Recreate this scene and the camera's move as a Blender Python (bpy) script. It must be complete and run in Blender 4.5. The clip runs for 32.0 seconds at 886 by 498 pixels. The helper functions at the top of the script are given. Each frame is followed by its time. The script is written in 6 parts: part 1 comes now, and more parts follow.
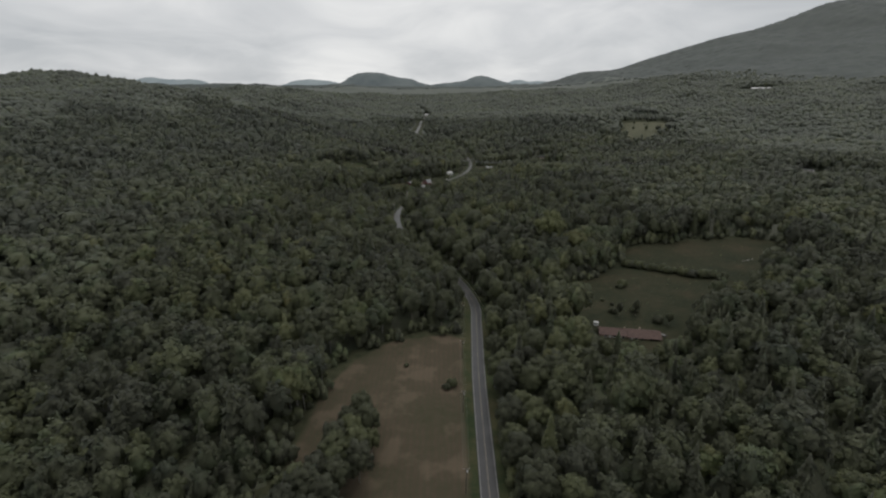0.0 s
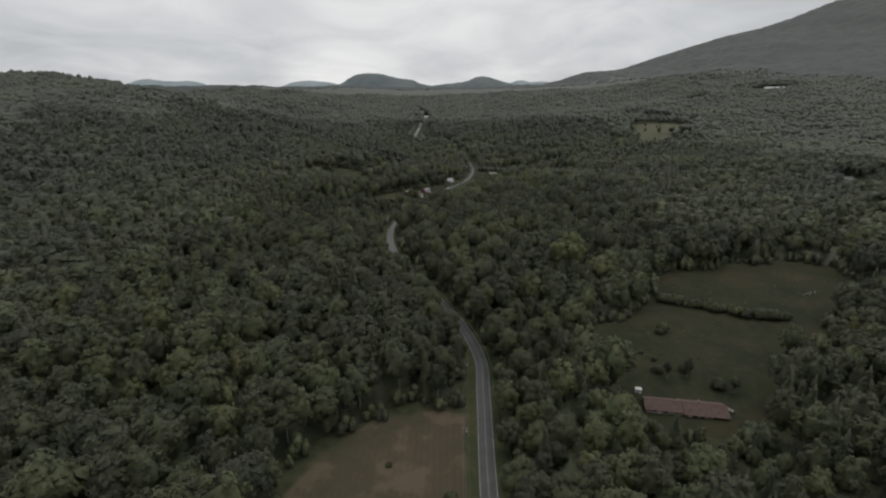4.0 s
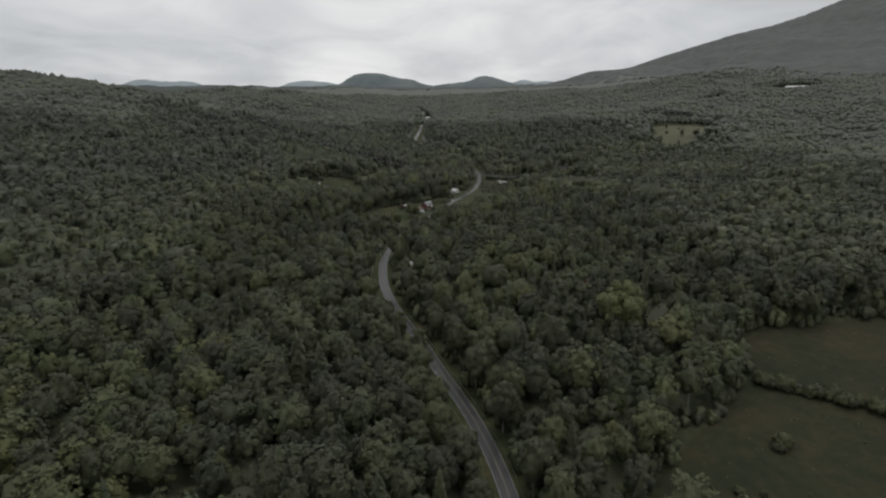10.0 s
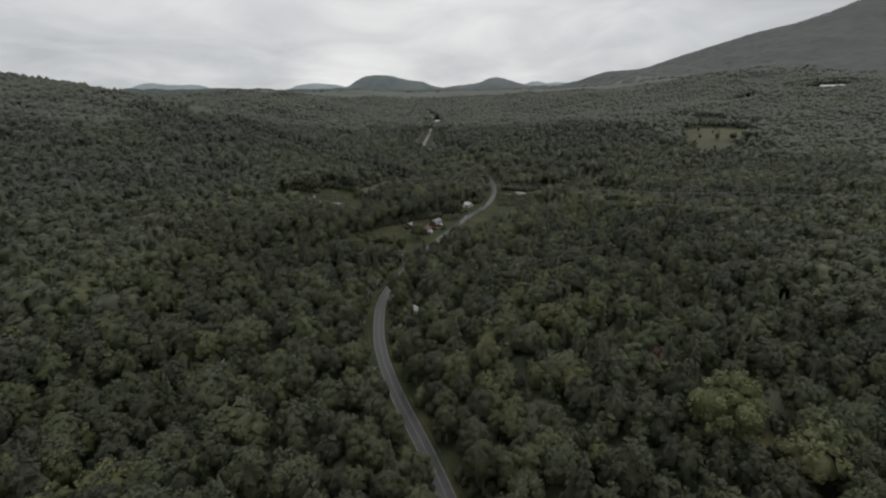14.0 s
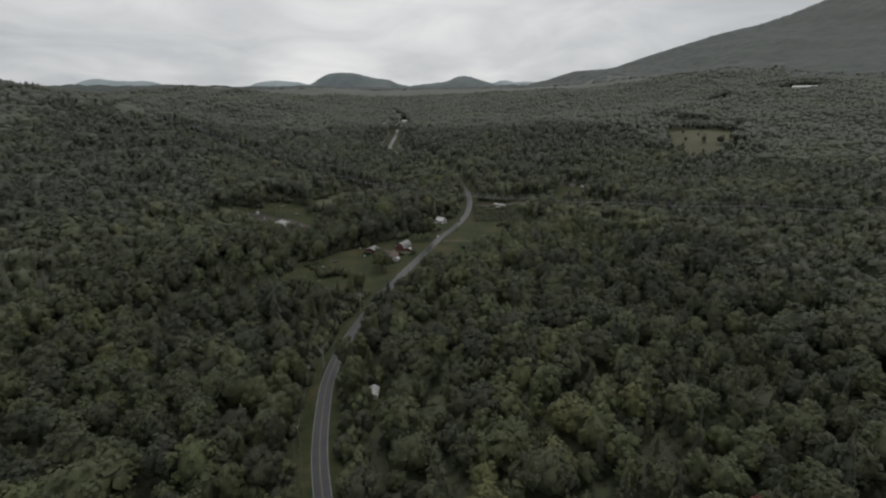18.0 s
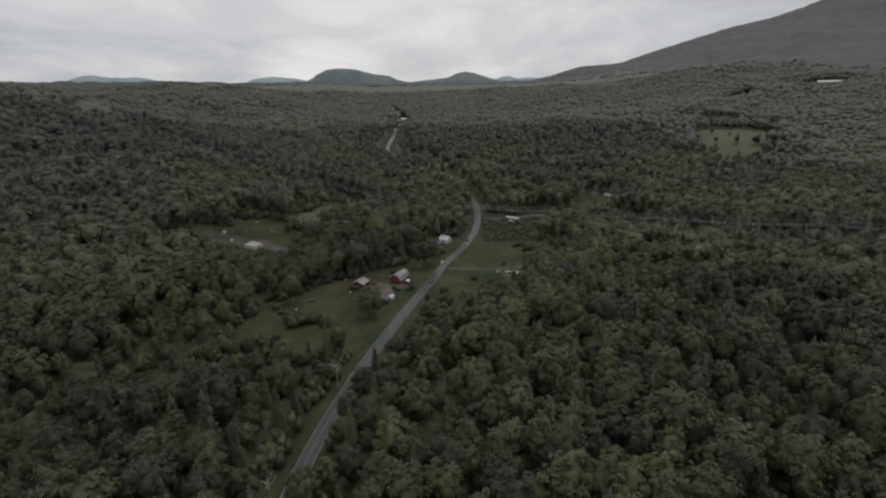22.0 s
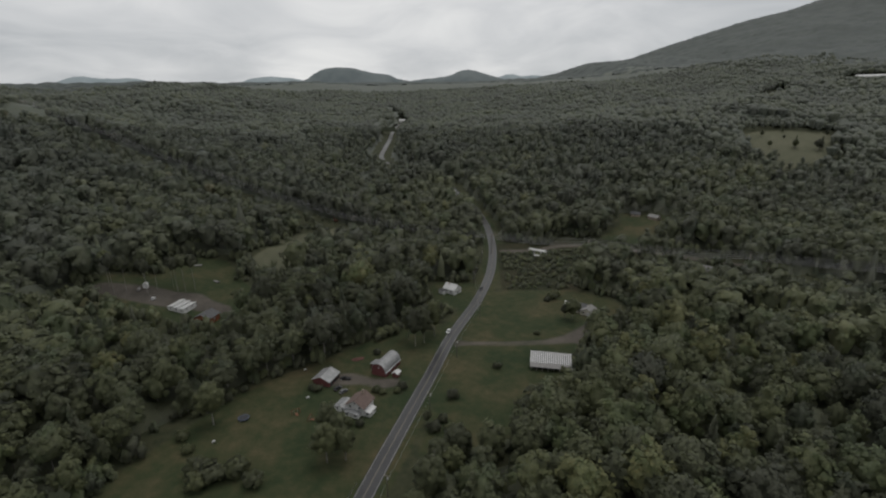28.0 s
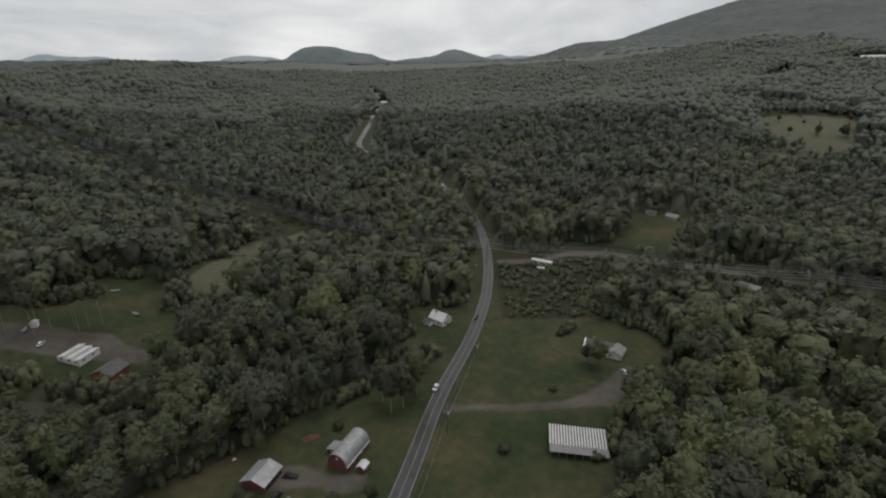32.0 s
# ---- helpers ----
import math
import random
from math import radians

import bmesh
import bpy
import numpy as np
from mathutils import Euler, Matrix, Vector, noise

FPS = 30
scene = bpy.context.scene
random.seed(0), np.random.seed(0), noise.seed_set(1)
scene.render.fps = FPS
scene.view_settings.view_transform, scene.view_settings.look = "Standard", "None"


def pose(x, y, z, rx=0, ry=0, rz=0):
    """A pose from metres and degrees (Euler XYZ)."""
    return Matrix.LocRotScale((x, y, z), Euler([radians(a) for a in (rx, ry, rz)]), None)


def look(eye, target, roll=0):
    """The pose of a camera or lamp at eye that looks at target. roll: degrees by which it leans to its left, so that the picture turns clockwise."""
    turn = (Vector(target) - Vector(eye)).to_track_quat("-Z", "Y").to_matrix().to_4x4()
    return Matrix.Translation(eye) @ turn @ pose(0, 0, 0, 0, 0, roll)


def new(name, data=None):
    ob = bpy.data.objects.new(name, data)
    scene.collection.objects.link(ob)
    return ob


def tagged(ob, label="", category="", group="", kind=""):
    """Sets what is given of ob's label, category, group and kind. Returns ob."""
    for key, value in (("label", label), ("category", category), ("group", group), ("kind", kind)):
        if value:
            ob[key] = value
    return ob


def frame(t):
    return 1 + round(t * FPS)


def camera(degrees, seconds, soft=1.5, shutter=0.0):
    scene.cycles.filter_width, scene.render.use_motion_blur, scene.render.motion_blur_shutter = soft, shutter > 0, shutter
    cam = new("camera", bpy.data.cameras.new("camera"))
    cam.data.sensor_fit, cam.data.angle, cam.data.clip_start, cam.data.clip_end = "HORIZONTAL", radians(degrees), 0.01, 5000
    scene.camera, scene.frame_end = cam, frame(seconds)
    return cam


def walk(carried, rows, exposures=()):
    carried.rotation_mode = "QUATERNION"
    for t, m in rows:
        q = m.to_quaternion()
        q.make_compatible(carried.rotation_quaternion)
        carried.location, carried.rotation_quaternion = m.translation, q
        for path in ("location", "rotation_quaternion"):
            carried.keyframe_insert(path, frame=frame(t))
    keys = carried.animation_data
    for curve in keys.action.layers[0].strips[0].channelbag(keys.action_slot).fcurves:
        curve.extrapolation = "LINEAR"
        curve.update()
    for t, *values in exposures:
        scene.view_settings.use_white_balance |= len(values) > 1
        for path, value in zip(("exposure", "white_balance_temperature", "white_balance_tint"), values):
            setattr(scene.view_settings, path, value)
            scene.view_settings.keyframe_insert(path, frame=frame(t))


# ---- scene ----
cam = camera(84.9, 32.0, soft=2.2)
PATH = [
    (0, (-5.821, -0.078, 133.934), (-5.812, 1.836, 133.354), 0.2),
    (0.5, (-5.293, 9.647, 133.965), (-5.286, 11.561, 133.385), 0.1),
    (1, (-4.762, 19.336, 134.012), (-4.756, 21.25, 133.433), 0.2),
    (1.5, (-4.225, 28.9, 134.072), (-4.223, 30.815, 133.493), 0.1),
    (2, (-3.713, 38.254, 134.135), (-3.715, 40.168, 133.556), 0.2),
    (2.5, (-3.332, 47.344, 134.197), (-3.332, 49.258, 133.618), 0.2),
    (3, (-3.129, 56.126, 134.256), (-3.128, 58.04, 133.678), 0.1),
    (3.5, (-3.076, 64.548, 134.323), (-3.074, 66.463, 133.746), 0.0),
    (5.5, (-3.329, 96.698, 134.832), (-3.326, 98.614, 134.257), -0.0),
    (6, (-3.435, 104.495, 134.874), (-3.433, 106.41, 134.298), 0.0),
    (6.5, (-3.608, 112.162, 134.889), (-3.606, 114.077, 134.313), 0.0),
    (7, (-3.87, 119.874, 134.891), (-3.868, 121.789, 134.316), 0.1),
    (7.5, (-4.256, 127.873, 134.889), (-4.253, 129.788, 134.313), -0.0),
    (8, (-4.711, 136.312, 134.892), (-4.71, 138.227, 134.316), -0.0),
    (8.5, (-5.185, 145.237, 134.894), (-5.184, 147.153, 134.317), -0.0),
    (9, (-5.642, 154.657, 134.896), (-5.642, 156.572, 134.32), -0.1),
    (9.5, (-6.073, 164.556, 134.897), (-6.073, 166.472, 134.323), -0.2),
    (10, (-6.447, 174.906, 134.9), (-6.45, 176.821, 134.325), -0.1),
    (10.5, (-6.753, 185.659, 134.904), (-6.76, 187.574, 134.33), -0.1),
    (11, (-7.004, 196.752, 134.909), (-7.02, 198.668, 134.338), -0.1),
    (11.5, (-7.226, 208.113, 134.914), (-7.258, 210.029, 134.343), -0.1),
    (12, (-7.443, 219.675, 134.92), (-7.487, 221.59, 134.348), -0.1),
    (12.5, (-7.685, 231.383, 134.926), (-7.734, 233.298, 134.353), -0.1),
    (13, (-7.97, 243.193, 134.933), (-8.016, 245.109, 134.359), -0.2),
    (13.5, (-8.31, 255.077, 134.938), (-8.356, 256.993, 134.367), -0.3),
    (14, (-8.69, 267.018, 134.951), (-8.733, 268.936, 134.384), -0.4),
    (14.5, (-9.078, 279.015, 134.981), (-9.12, 280.933, 134.415), -0.4),
    (16.5, (-10.434, 327.265, 135.342), (-10.4, 329.18, 134.767), -0.4),
    (17, (-10.615, 339.439, 135.388), (-10.559, 341.353, 134.811), -0.3),
    (17.5, (-10.652, 351.726, 135.434), (-10.582, 353.641, 134.862), -0.2),
    (18, (-10.592, 364.089, 135.487), (-10.508, 366.004, 134.916), -0.1),
    (18.5, (-10.53, 376.445, 135.536), (-10.436, 378.359, 134.962), -0.2),
    (19, (-10.511, 388.725, 135.579), (-10.412, 390.637, 135.001), -0.2),
    (19.5, (-10.523, 400.874, 135.602), (-10.426, 402.786, 135.023), -0.3),
    (20, (-10.559, 412.87, 135.605), (-10.463, 414.782, 135.026), -0.3),
    (20.5, (-10.553, 424.699, 135.595), (-10.454, 426.611, 135.016), -0.2),
    (21, (-10.475, 436.362, 135.58), (-10.378, 438.274, 135.001), -0.3),
    (21.5, (-10.283, 447.899, 135.565), (-10.189, 449.81, 134.986), -0.3),
    (22, (-10.03, 459.324, 135.55), (-9.95, 461.235, 134.967), -0.2),
    (22.5, (-9.78, 470.635, 135.522), (-9.734, 472.548, 134.938), -0.2),
    (23, (-9.529, 481.858, 135.494), (-9.486, 483.77, 134.91), -0.2),
    (23.5, (-9.279, 493.058, 135.473), (-9.226, 494.97, 134.889), -0.3),
    (24, (-9.063, 504.209, 135.473), (-9.011, 506.121, 134.889), -0.3),
    (24.5, (-8.91, 515.291, 135.494), (-8.861, 517.203, 134.91), -0.4),
    (25, (-8.768, 526.281, 135.526), (-8.719, 528.193, 134.943), -0.5),
    (25.5, (-8.557, 537.181, 135.572), (-8.51, 539.094, 134.989), -0.6),
    (27.5, (-7.472, 580.201, 135.821), (-7.42, 582.114, 135.238), -0.7),
    (28, (-7.102, 590.659, 135.807), (-7.03, 592.57, 135.221), -0.6),
    (28.5, (-6.609, 600.898, 135.737), (-6.509, 602.807, 135.149), -0.7),
    (29, (-6.056, 611.023, 135.61), (-5.934, 612.931, 135.025), -0.7),
    (29.5, (-5.512, 620.939, 135.404), (-5.388, 622.844, 134.806), -0.7),
    (30, (-5.024, 630.58, 135.123), (-4.906, 632.475, 134.494), -0.7),
    (30.5, (-4.609, 639.961, 134.787), (-4.487, 641.848, 134.134), -0.6),
    (31, (-4.187, 649.209, 134.44), (-4.066, 651.086, 133.76), -0.5),
    (31.5, (-3.737, 658.331, 134.15), (-3.614, 660.214, 133.486), -0.4),
    (32, (-3.201, 667.483, 133.959), (-3.075, 669.369, 133.306), -0.4),
]
walk(cam, [(t, look(eye, target, roll)) for t, eye, target, roll in PATH], exposures=[(0, 0.0), (13, 0.0), (19, -0.07), (28, -0.08), (30, 0.0), (32, 0.05)])

# ---- sky and light: a heavy overcast ----
world = bpy.data.worlds.new("overcast_sky")
scene.world = world
world.use_nodes = True
wn, wl = world.node_tree.nodes, world.node_tree.links
wn.clear()


def wnode(kind, **props):
    n = wn.new(kind)
    for k, v in props.items():
        if k == "operation":
            n.operation = v
        elif k == "blend":
            n.data_type, n.blend_type = "RGBA", v
    return n


w_out, w_bg = wnode("ShaderNodeOutputWorld"), wnode("ShaderNodeBackground")
w_co, w_sep = wnode("ShaderNodeTexCoord"), wnode("ShaderNodeSeparateXYZ")
w_sky = wnode("ShaderNodeTexSky")
w_sky.sky_type, w_sky.sun_disc = "NISHITA", False
w_sky.sun_elevation, w_sky.sun_rotation = radians(72), radians(40)
wl.new(w_co.outputs["Generated"], w_sep.inputs[0])
# a flat cloud deck: directions are spread over a plane overhead
w_up = wnode("ShaderNodeMath", operation="MAXIMUM")
w_up.inputs[1].default_value = 0.0
wl.new(w_sep.outputs["Z"], w_up.inputs[0])
w_add = wnode("ShaderNodeMath", operation="ADD")
w_add.inputs[1].default_value = 0.22
wl.new(w_up.outputs[0], w_add.inputs[0])
w_dx, w_dy = wnode("ShaderNodeMath", operation="DIVIDE"), wnode("ShaderNodeMath", operation="DIVIDE")
wl.new(w_sep.outputs["X"], w_dx.inputs[0]), wl.new(w_add.outputs[0], w_dx.inputs[1])
wl.new(w_sep.outputs["Y"], w_dy.inputs[0]), wl.new(w_add.outputs[0], w_dy.inputs[1])
w_com = wnode("ShaderNodeCombineXYZ")
wl.new(w_dx.outputs[0], w_com.inputs[0]), wl.new(w_dy.outputs[0], w_com.inputs[1])
w_n1, w_n2 = wnode("ShaderNodeTexNoise"), wnode("ShaderNodeTexNoise")
for n, scale, detail, rough, dist in ((w_n1, 0.55, 3, 0.45, 0.6), (w_n2, 1.6, 6, 0.55, 0.6)):
    n.inputs["Scale"].default_value, n.inputs["Detail"].default_value = scale, detail
    n.inputs["Roughness"].default_value, n.inputs["Distortion"].default_value = rough, dist
    wl.new(w_com.outputs[0], n.inputs["Vector"])
w_mix = wnode("ShaderNodeMath", operation="MULTIPLY_ADD")
w_mix.inputs[1].default_value = 0.65
w_half = wnode("ShaderNodeMath", operation="MULTIPLY")
w_half.inputs[1].default_value = 0.35
wl.new(w_n2.outputs["Fac"], w_half.inputs[0])
wl.new(w_n1.outputs["Fac"], w_mix.inputs[0]), wl.new(w_half.outputs[0], w_mix.inputs[2])
w_ramp = wnode("ShaderNodeValToRGB")
w_ramp.color_ramp.elements[0].position, w_ramp.color_ramp.elements[0].color = 0.36, (0.48, 0.50, 0.52, 1)
w_ramp.color_ramp.elements[1].position, w_ramp.color_ramp.elements[1].color = 0.62, (0.86, 0.86, 0.85, 1)
mid = w_ramp.color_ramp.elements.new(0.49)
mid.color = (0.66, 0.67, 0.68, 1)
wl.new(w_mix.outputs[0], w_ramp.inputs[0])
w_blue = wnode("ShaderNodeMix", blend="MIX")
w_blue.inputs["Factor"].default_value = 0.97
w_dim = wnode("ShaderNodeMix", blend="MULTIPLY")
w_dim.inputs["Factor"].default_value = 1.0
w_dim.inputs["B"].default_value = (0.1, 0.1, 0.1, 1)
wl.new(w_sky.outputs[0], w_dim.inputs["A"])
wl.new(w_dim.outputs["Result"], w_blue.inputs["A"]), wl.new(w_ramp.outputs[0], w_blue.inputs["B"])
wl.new(w_blue.outputs["Result"], w_bg.inputs["Color"])
w_bg.inputs["Strength"].default_value = 1.0
wl.new(w_bg.outputs[0], w_out.inputs["Surface"])

sun_data = bpy.data.lights.new("sun", "SUN")
sun_data.energy, sun_data.angle, sun_data.color = 1.15, radians(40), (1.0, 0.97, 0.92)
sun = new("sun", sun_data)
sun.matrix_world = look((140, 167, 670), (0, 0, 0))


# ---- materials ----
def ramp_of(nt, stops):
    r = nt.nodes.new("ShaderNodeValToRGB")
    els = r.color_ramp.elements
    els[0].position, els[0].color = stops[0][0], (*stops[0][1], 1)
    els[1].position, els[1].color = stops[-1][0], (*stops[-1][1], 1)
    for p, c in stops[1:-1]:
        els.new(p).color = (*c, 1)
    return r


def base_material(name, rough=0.8, metal=0.0, spec=0.5):
    m = bpy.data.materials.new(name)
    m.use_nodes = True
    b = m.node_tree.nodes["Principled BSDF"]
    b.inputs["Roughness"].default_value, b.inputs["Metallic"].default_value = rough, metal
    b.inputs["Specular IOR Level"].default_value = spec
    return m, m.node_tree, b


def noise_of(nt, scale, detail=4, rough=0.55, vec=None):
    n = nt.nodes.new("ShaderNodeTexNoise")
    n.inputs["Scale"].default_value, n.inputs["Detail"].default_value, n.inputs["Roughness"].default_value = scale, detail, rough
    if vec is None:
        co = nt.nodes.new("ShaderNodeTexCoord")
        vec = co.outputs["Object"]
    nt.links.new(vec, n.inputs["Vector"])
    return n


def math_of(nt, op, a, b):
    n = nt.nodes.new("ShaderNodeMath")
    n.operation = op
    for i, v in enumerate((a, b)):
        if isinstance(v, (int, float)):
            n.inputs[i].default_value = v
        else:
            nt.links.new(v, n.inputs[i])
    return n.outputs[0]


def mix_of(nt, fac, a, b, blend="MIX"):
    n = nt.nodes.new("ShaderNodeMix")
    n.data_type, n.blend_type = "RGBA", blend
    for key, v in (("Factor", fac), ("A", a), ("B", b)):
        if isinstance(v, (int, float)):
            n.inputs[key].default_value = v
        elif isinstance(v, tuple):
            n.inputs[key].default_value = (*v, 1)
        else:
            nt.links.new(v, n.inputs[key])
    return n.outputs["Result"]


def bump_of(nt, b, height, strength=0.5, dist=0.1):
    n = nt.nodes.new("ShaderNodeBump")
    n.inputs["Strength"].default_value, n.inputs["Distance"].default_value = strength, dist
    nt.links.new(height, n.inputs["Height"])
    nt.links.new(n.outputs[0], b.inputs["Normal"])


def attr_of(nt, name):
    n = nt.nodes.new("ShaderNodeAttribute")
    n.attribute_name = name
    return n.outputs["Fac"]


LEAF_STOPS = [(0.0, (0.044, 0.048, 0.028)), (0.25, (0.060, 0.066, 0.034)), (0.5, (0.080, 0.090, 0.041)), (0.75, (0.106, 0.117, 0.048)), (0.95, (0.138, 0.138, 0.052)), (1.0, (0.146, 0.124, 0.048))]


def leaf_material(name, source, bump_scale):
    m, nt, b = base_material(name, 0.58, 0, 0.4)
    if source == "attribute":
        t = attr_of(nt, "tint")
    else:
        t = math_of(nt, "MULTIPLY", nt.nodes.new("ShaderNodeObjectInfo").outputs["Random"], 0.72)
    n = noise_of(nt, 0.9, 3)
    isl = nt.nodes.new("ShaderNodeNewGeometry").outputs["Random Per Island"]
    k = math_of(nt, "ADD", t, math_of(nt, "MULTIPLY", math_of(nt, "SUBTRACT", n.outputs["Fac"], 0.5), 0.45))
    k = math_of(nt, "ADD", k, math_of(nt, "MULTIPLY", math_of(nt, "SUBTRACT", isl, 0.5), 0.2))
    r = ramp_of(nt, LEAF_STOPS)
    nt.links.new(k, r.inputs[0])
    # stands of a fresher green
    stand = ramp_of(nt, [(0.55, (0, 0, 0)), (0.62, (0.6, 0.6, 0.6))])
    nt.links.new(noise_of(nt, 0.055, 2).outputs["Fac"], stand.inputs[0])
    fresh = mix_of(nt, 1.0, r.outputs[0], (0.84, 1.02, 0.98), "MULTIPLY")
    green = mix_of(nt, stand.outputs[0], r.outputs[0], fresh)
    # haze painted into the leaf colour: a blue-grey tint, stronger up the slopes
    leaf = mix_of(nt, attr_of(nt, "haze_tint"), green, (0.080, 0.092, 0.078))
    # noise flecks the colour: single leaves light, shade painted into the gaps between them
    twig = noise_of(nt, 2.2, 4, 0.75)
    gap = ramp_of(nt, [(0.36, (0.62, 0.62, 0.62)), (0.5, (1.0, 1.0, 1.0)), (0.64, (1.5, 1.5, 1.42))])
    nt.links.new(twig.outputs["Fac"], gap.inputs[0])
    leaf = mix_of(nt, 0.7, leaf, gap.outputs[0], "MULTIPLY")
    nt.links.new(leaf, b.inputs["Base Color"])
    b.inputs["Sheen Weight"].default_value, b.inputs["Sheen Roughness"].default_value = 0.10, 0.5
    b.inputs["Sheen Tint"].default_value = (0.82, 0.91, 1.0, 1)
    n2 = noise_of(nt, bump_scale, 3, 0.7)
    # the sprays face with the mass of leaves they belong to
    fa, tr = nt.nodes.new("ShaderNodeAttribute"), nt.nodes.new("ShaderNodeVectorTransform")
    fa.attribute_name = "face"
    tr.vector_type, tr.convert_from, tr.convert_to = "VECTOR", "OBJECT", "WORLD"
    nt.links.new(fa.outputs["Vector"], tr.inputs[0])
    sc, ad, no = (nt.nodes.new("ShaderNodeVectorMath") for _ in range(3))
    sc.operation, ad.operation, no.operation = "SCALE", "ADD", "NORMALIZE"
    sc.inputs["Scale"].default_value = 2.0
    nt.links.new(tr.outputs[0], sc.inputs[0])
    nt.links.new(sc.outputs[0], ad.inputs[0])
    nt.links.new(nt.nodes.new("ShaderNodeNewGeometry").outputs["Normal"], ad.inputs[1])
    nt.links.new(ad.outputs[0], no.inputs[0])
    bump_of(nt, b, n2.outputs["Fac"], 0.45, 0.5)
    nt.links.new(no.outputs[0], b.inputs["Normal"].links[0].from_node.inputs["Normal"])
    # light passes through leaves
    tl, mx_ = nt.nodes.new("ShaderNodeBsdfTranslucent"), nt.nodes.new("ShaderNodeMixShader")
    nt.links.new(leaf, tl.inputs["Color"])
    nt.links.new(no.outputs[0], tl.inputs["Normal"])
    mx_.inputs[0].default_value = 0.35
    nt.links.new(b.outputs[0], mx_.inputs[1]), nt.links.new(tl.outputs[0], mx_.inputs[2])
    nt.links.new(mx_.outputs[0], nt.nodes["Material Output"].inputs["Surface"])
    return m


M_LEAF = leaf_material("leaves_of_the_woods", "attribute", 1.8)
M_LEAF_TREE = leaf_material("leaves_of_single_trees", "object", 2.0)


def two_tone(name, dark, light, scale, rough=0.8, metal=0.0, bump=0.3, fine=8.0, spec=0.4):
    m, nt, b = base_material(name, rough, metal, spec)
    n, f = noise_of(nt, scale, 5), noise_of(nt, scale * fine, 4)
    k = math_of(nt, "ADD", math_of(nt, "MULTIPLY", n.outputs["Fac"], 0.65), math_of(nt, "MULTIPLY", f.outputs["Fac"], 0.35))
    r = ramp_of(nt, [(0.36, dark), (0.64, light)])
    nt.links.new(k, r.inputs[0])
    nt.links.new(r.outputs[0], b.inputs["Base Color"])
    bump_of(nt, b, f.outputs["Fac"], bump, 0.05)
    return m


M_BARK = two_tone("grey_bark", (0.10, 0.095, 0.085), (0.26, 0.25, 0.23), 1.5, 0.9)
M_PALEBARK = two_tone("pale_birch_bark", (0.13, 0.12, 0.10), (0.27, 0.25, 0.22), 1.5, 0.9)
M_DEAD = two_tone("bleached_dead_wood", (0.25, 0.24, 0.22), (0.42, 0.41, 0.39), 2.0, 0.9)
# far canopy: haze put into the colour as a blue-green cast
M_FAR = two_tone("haze_tinted_canopy", (0.016, 0.024, 0.022), (0.041, 0.051, 0.043), 0.016, 0.7, 0, 1.0, 7.0)


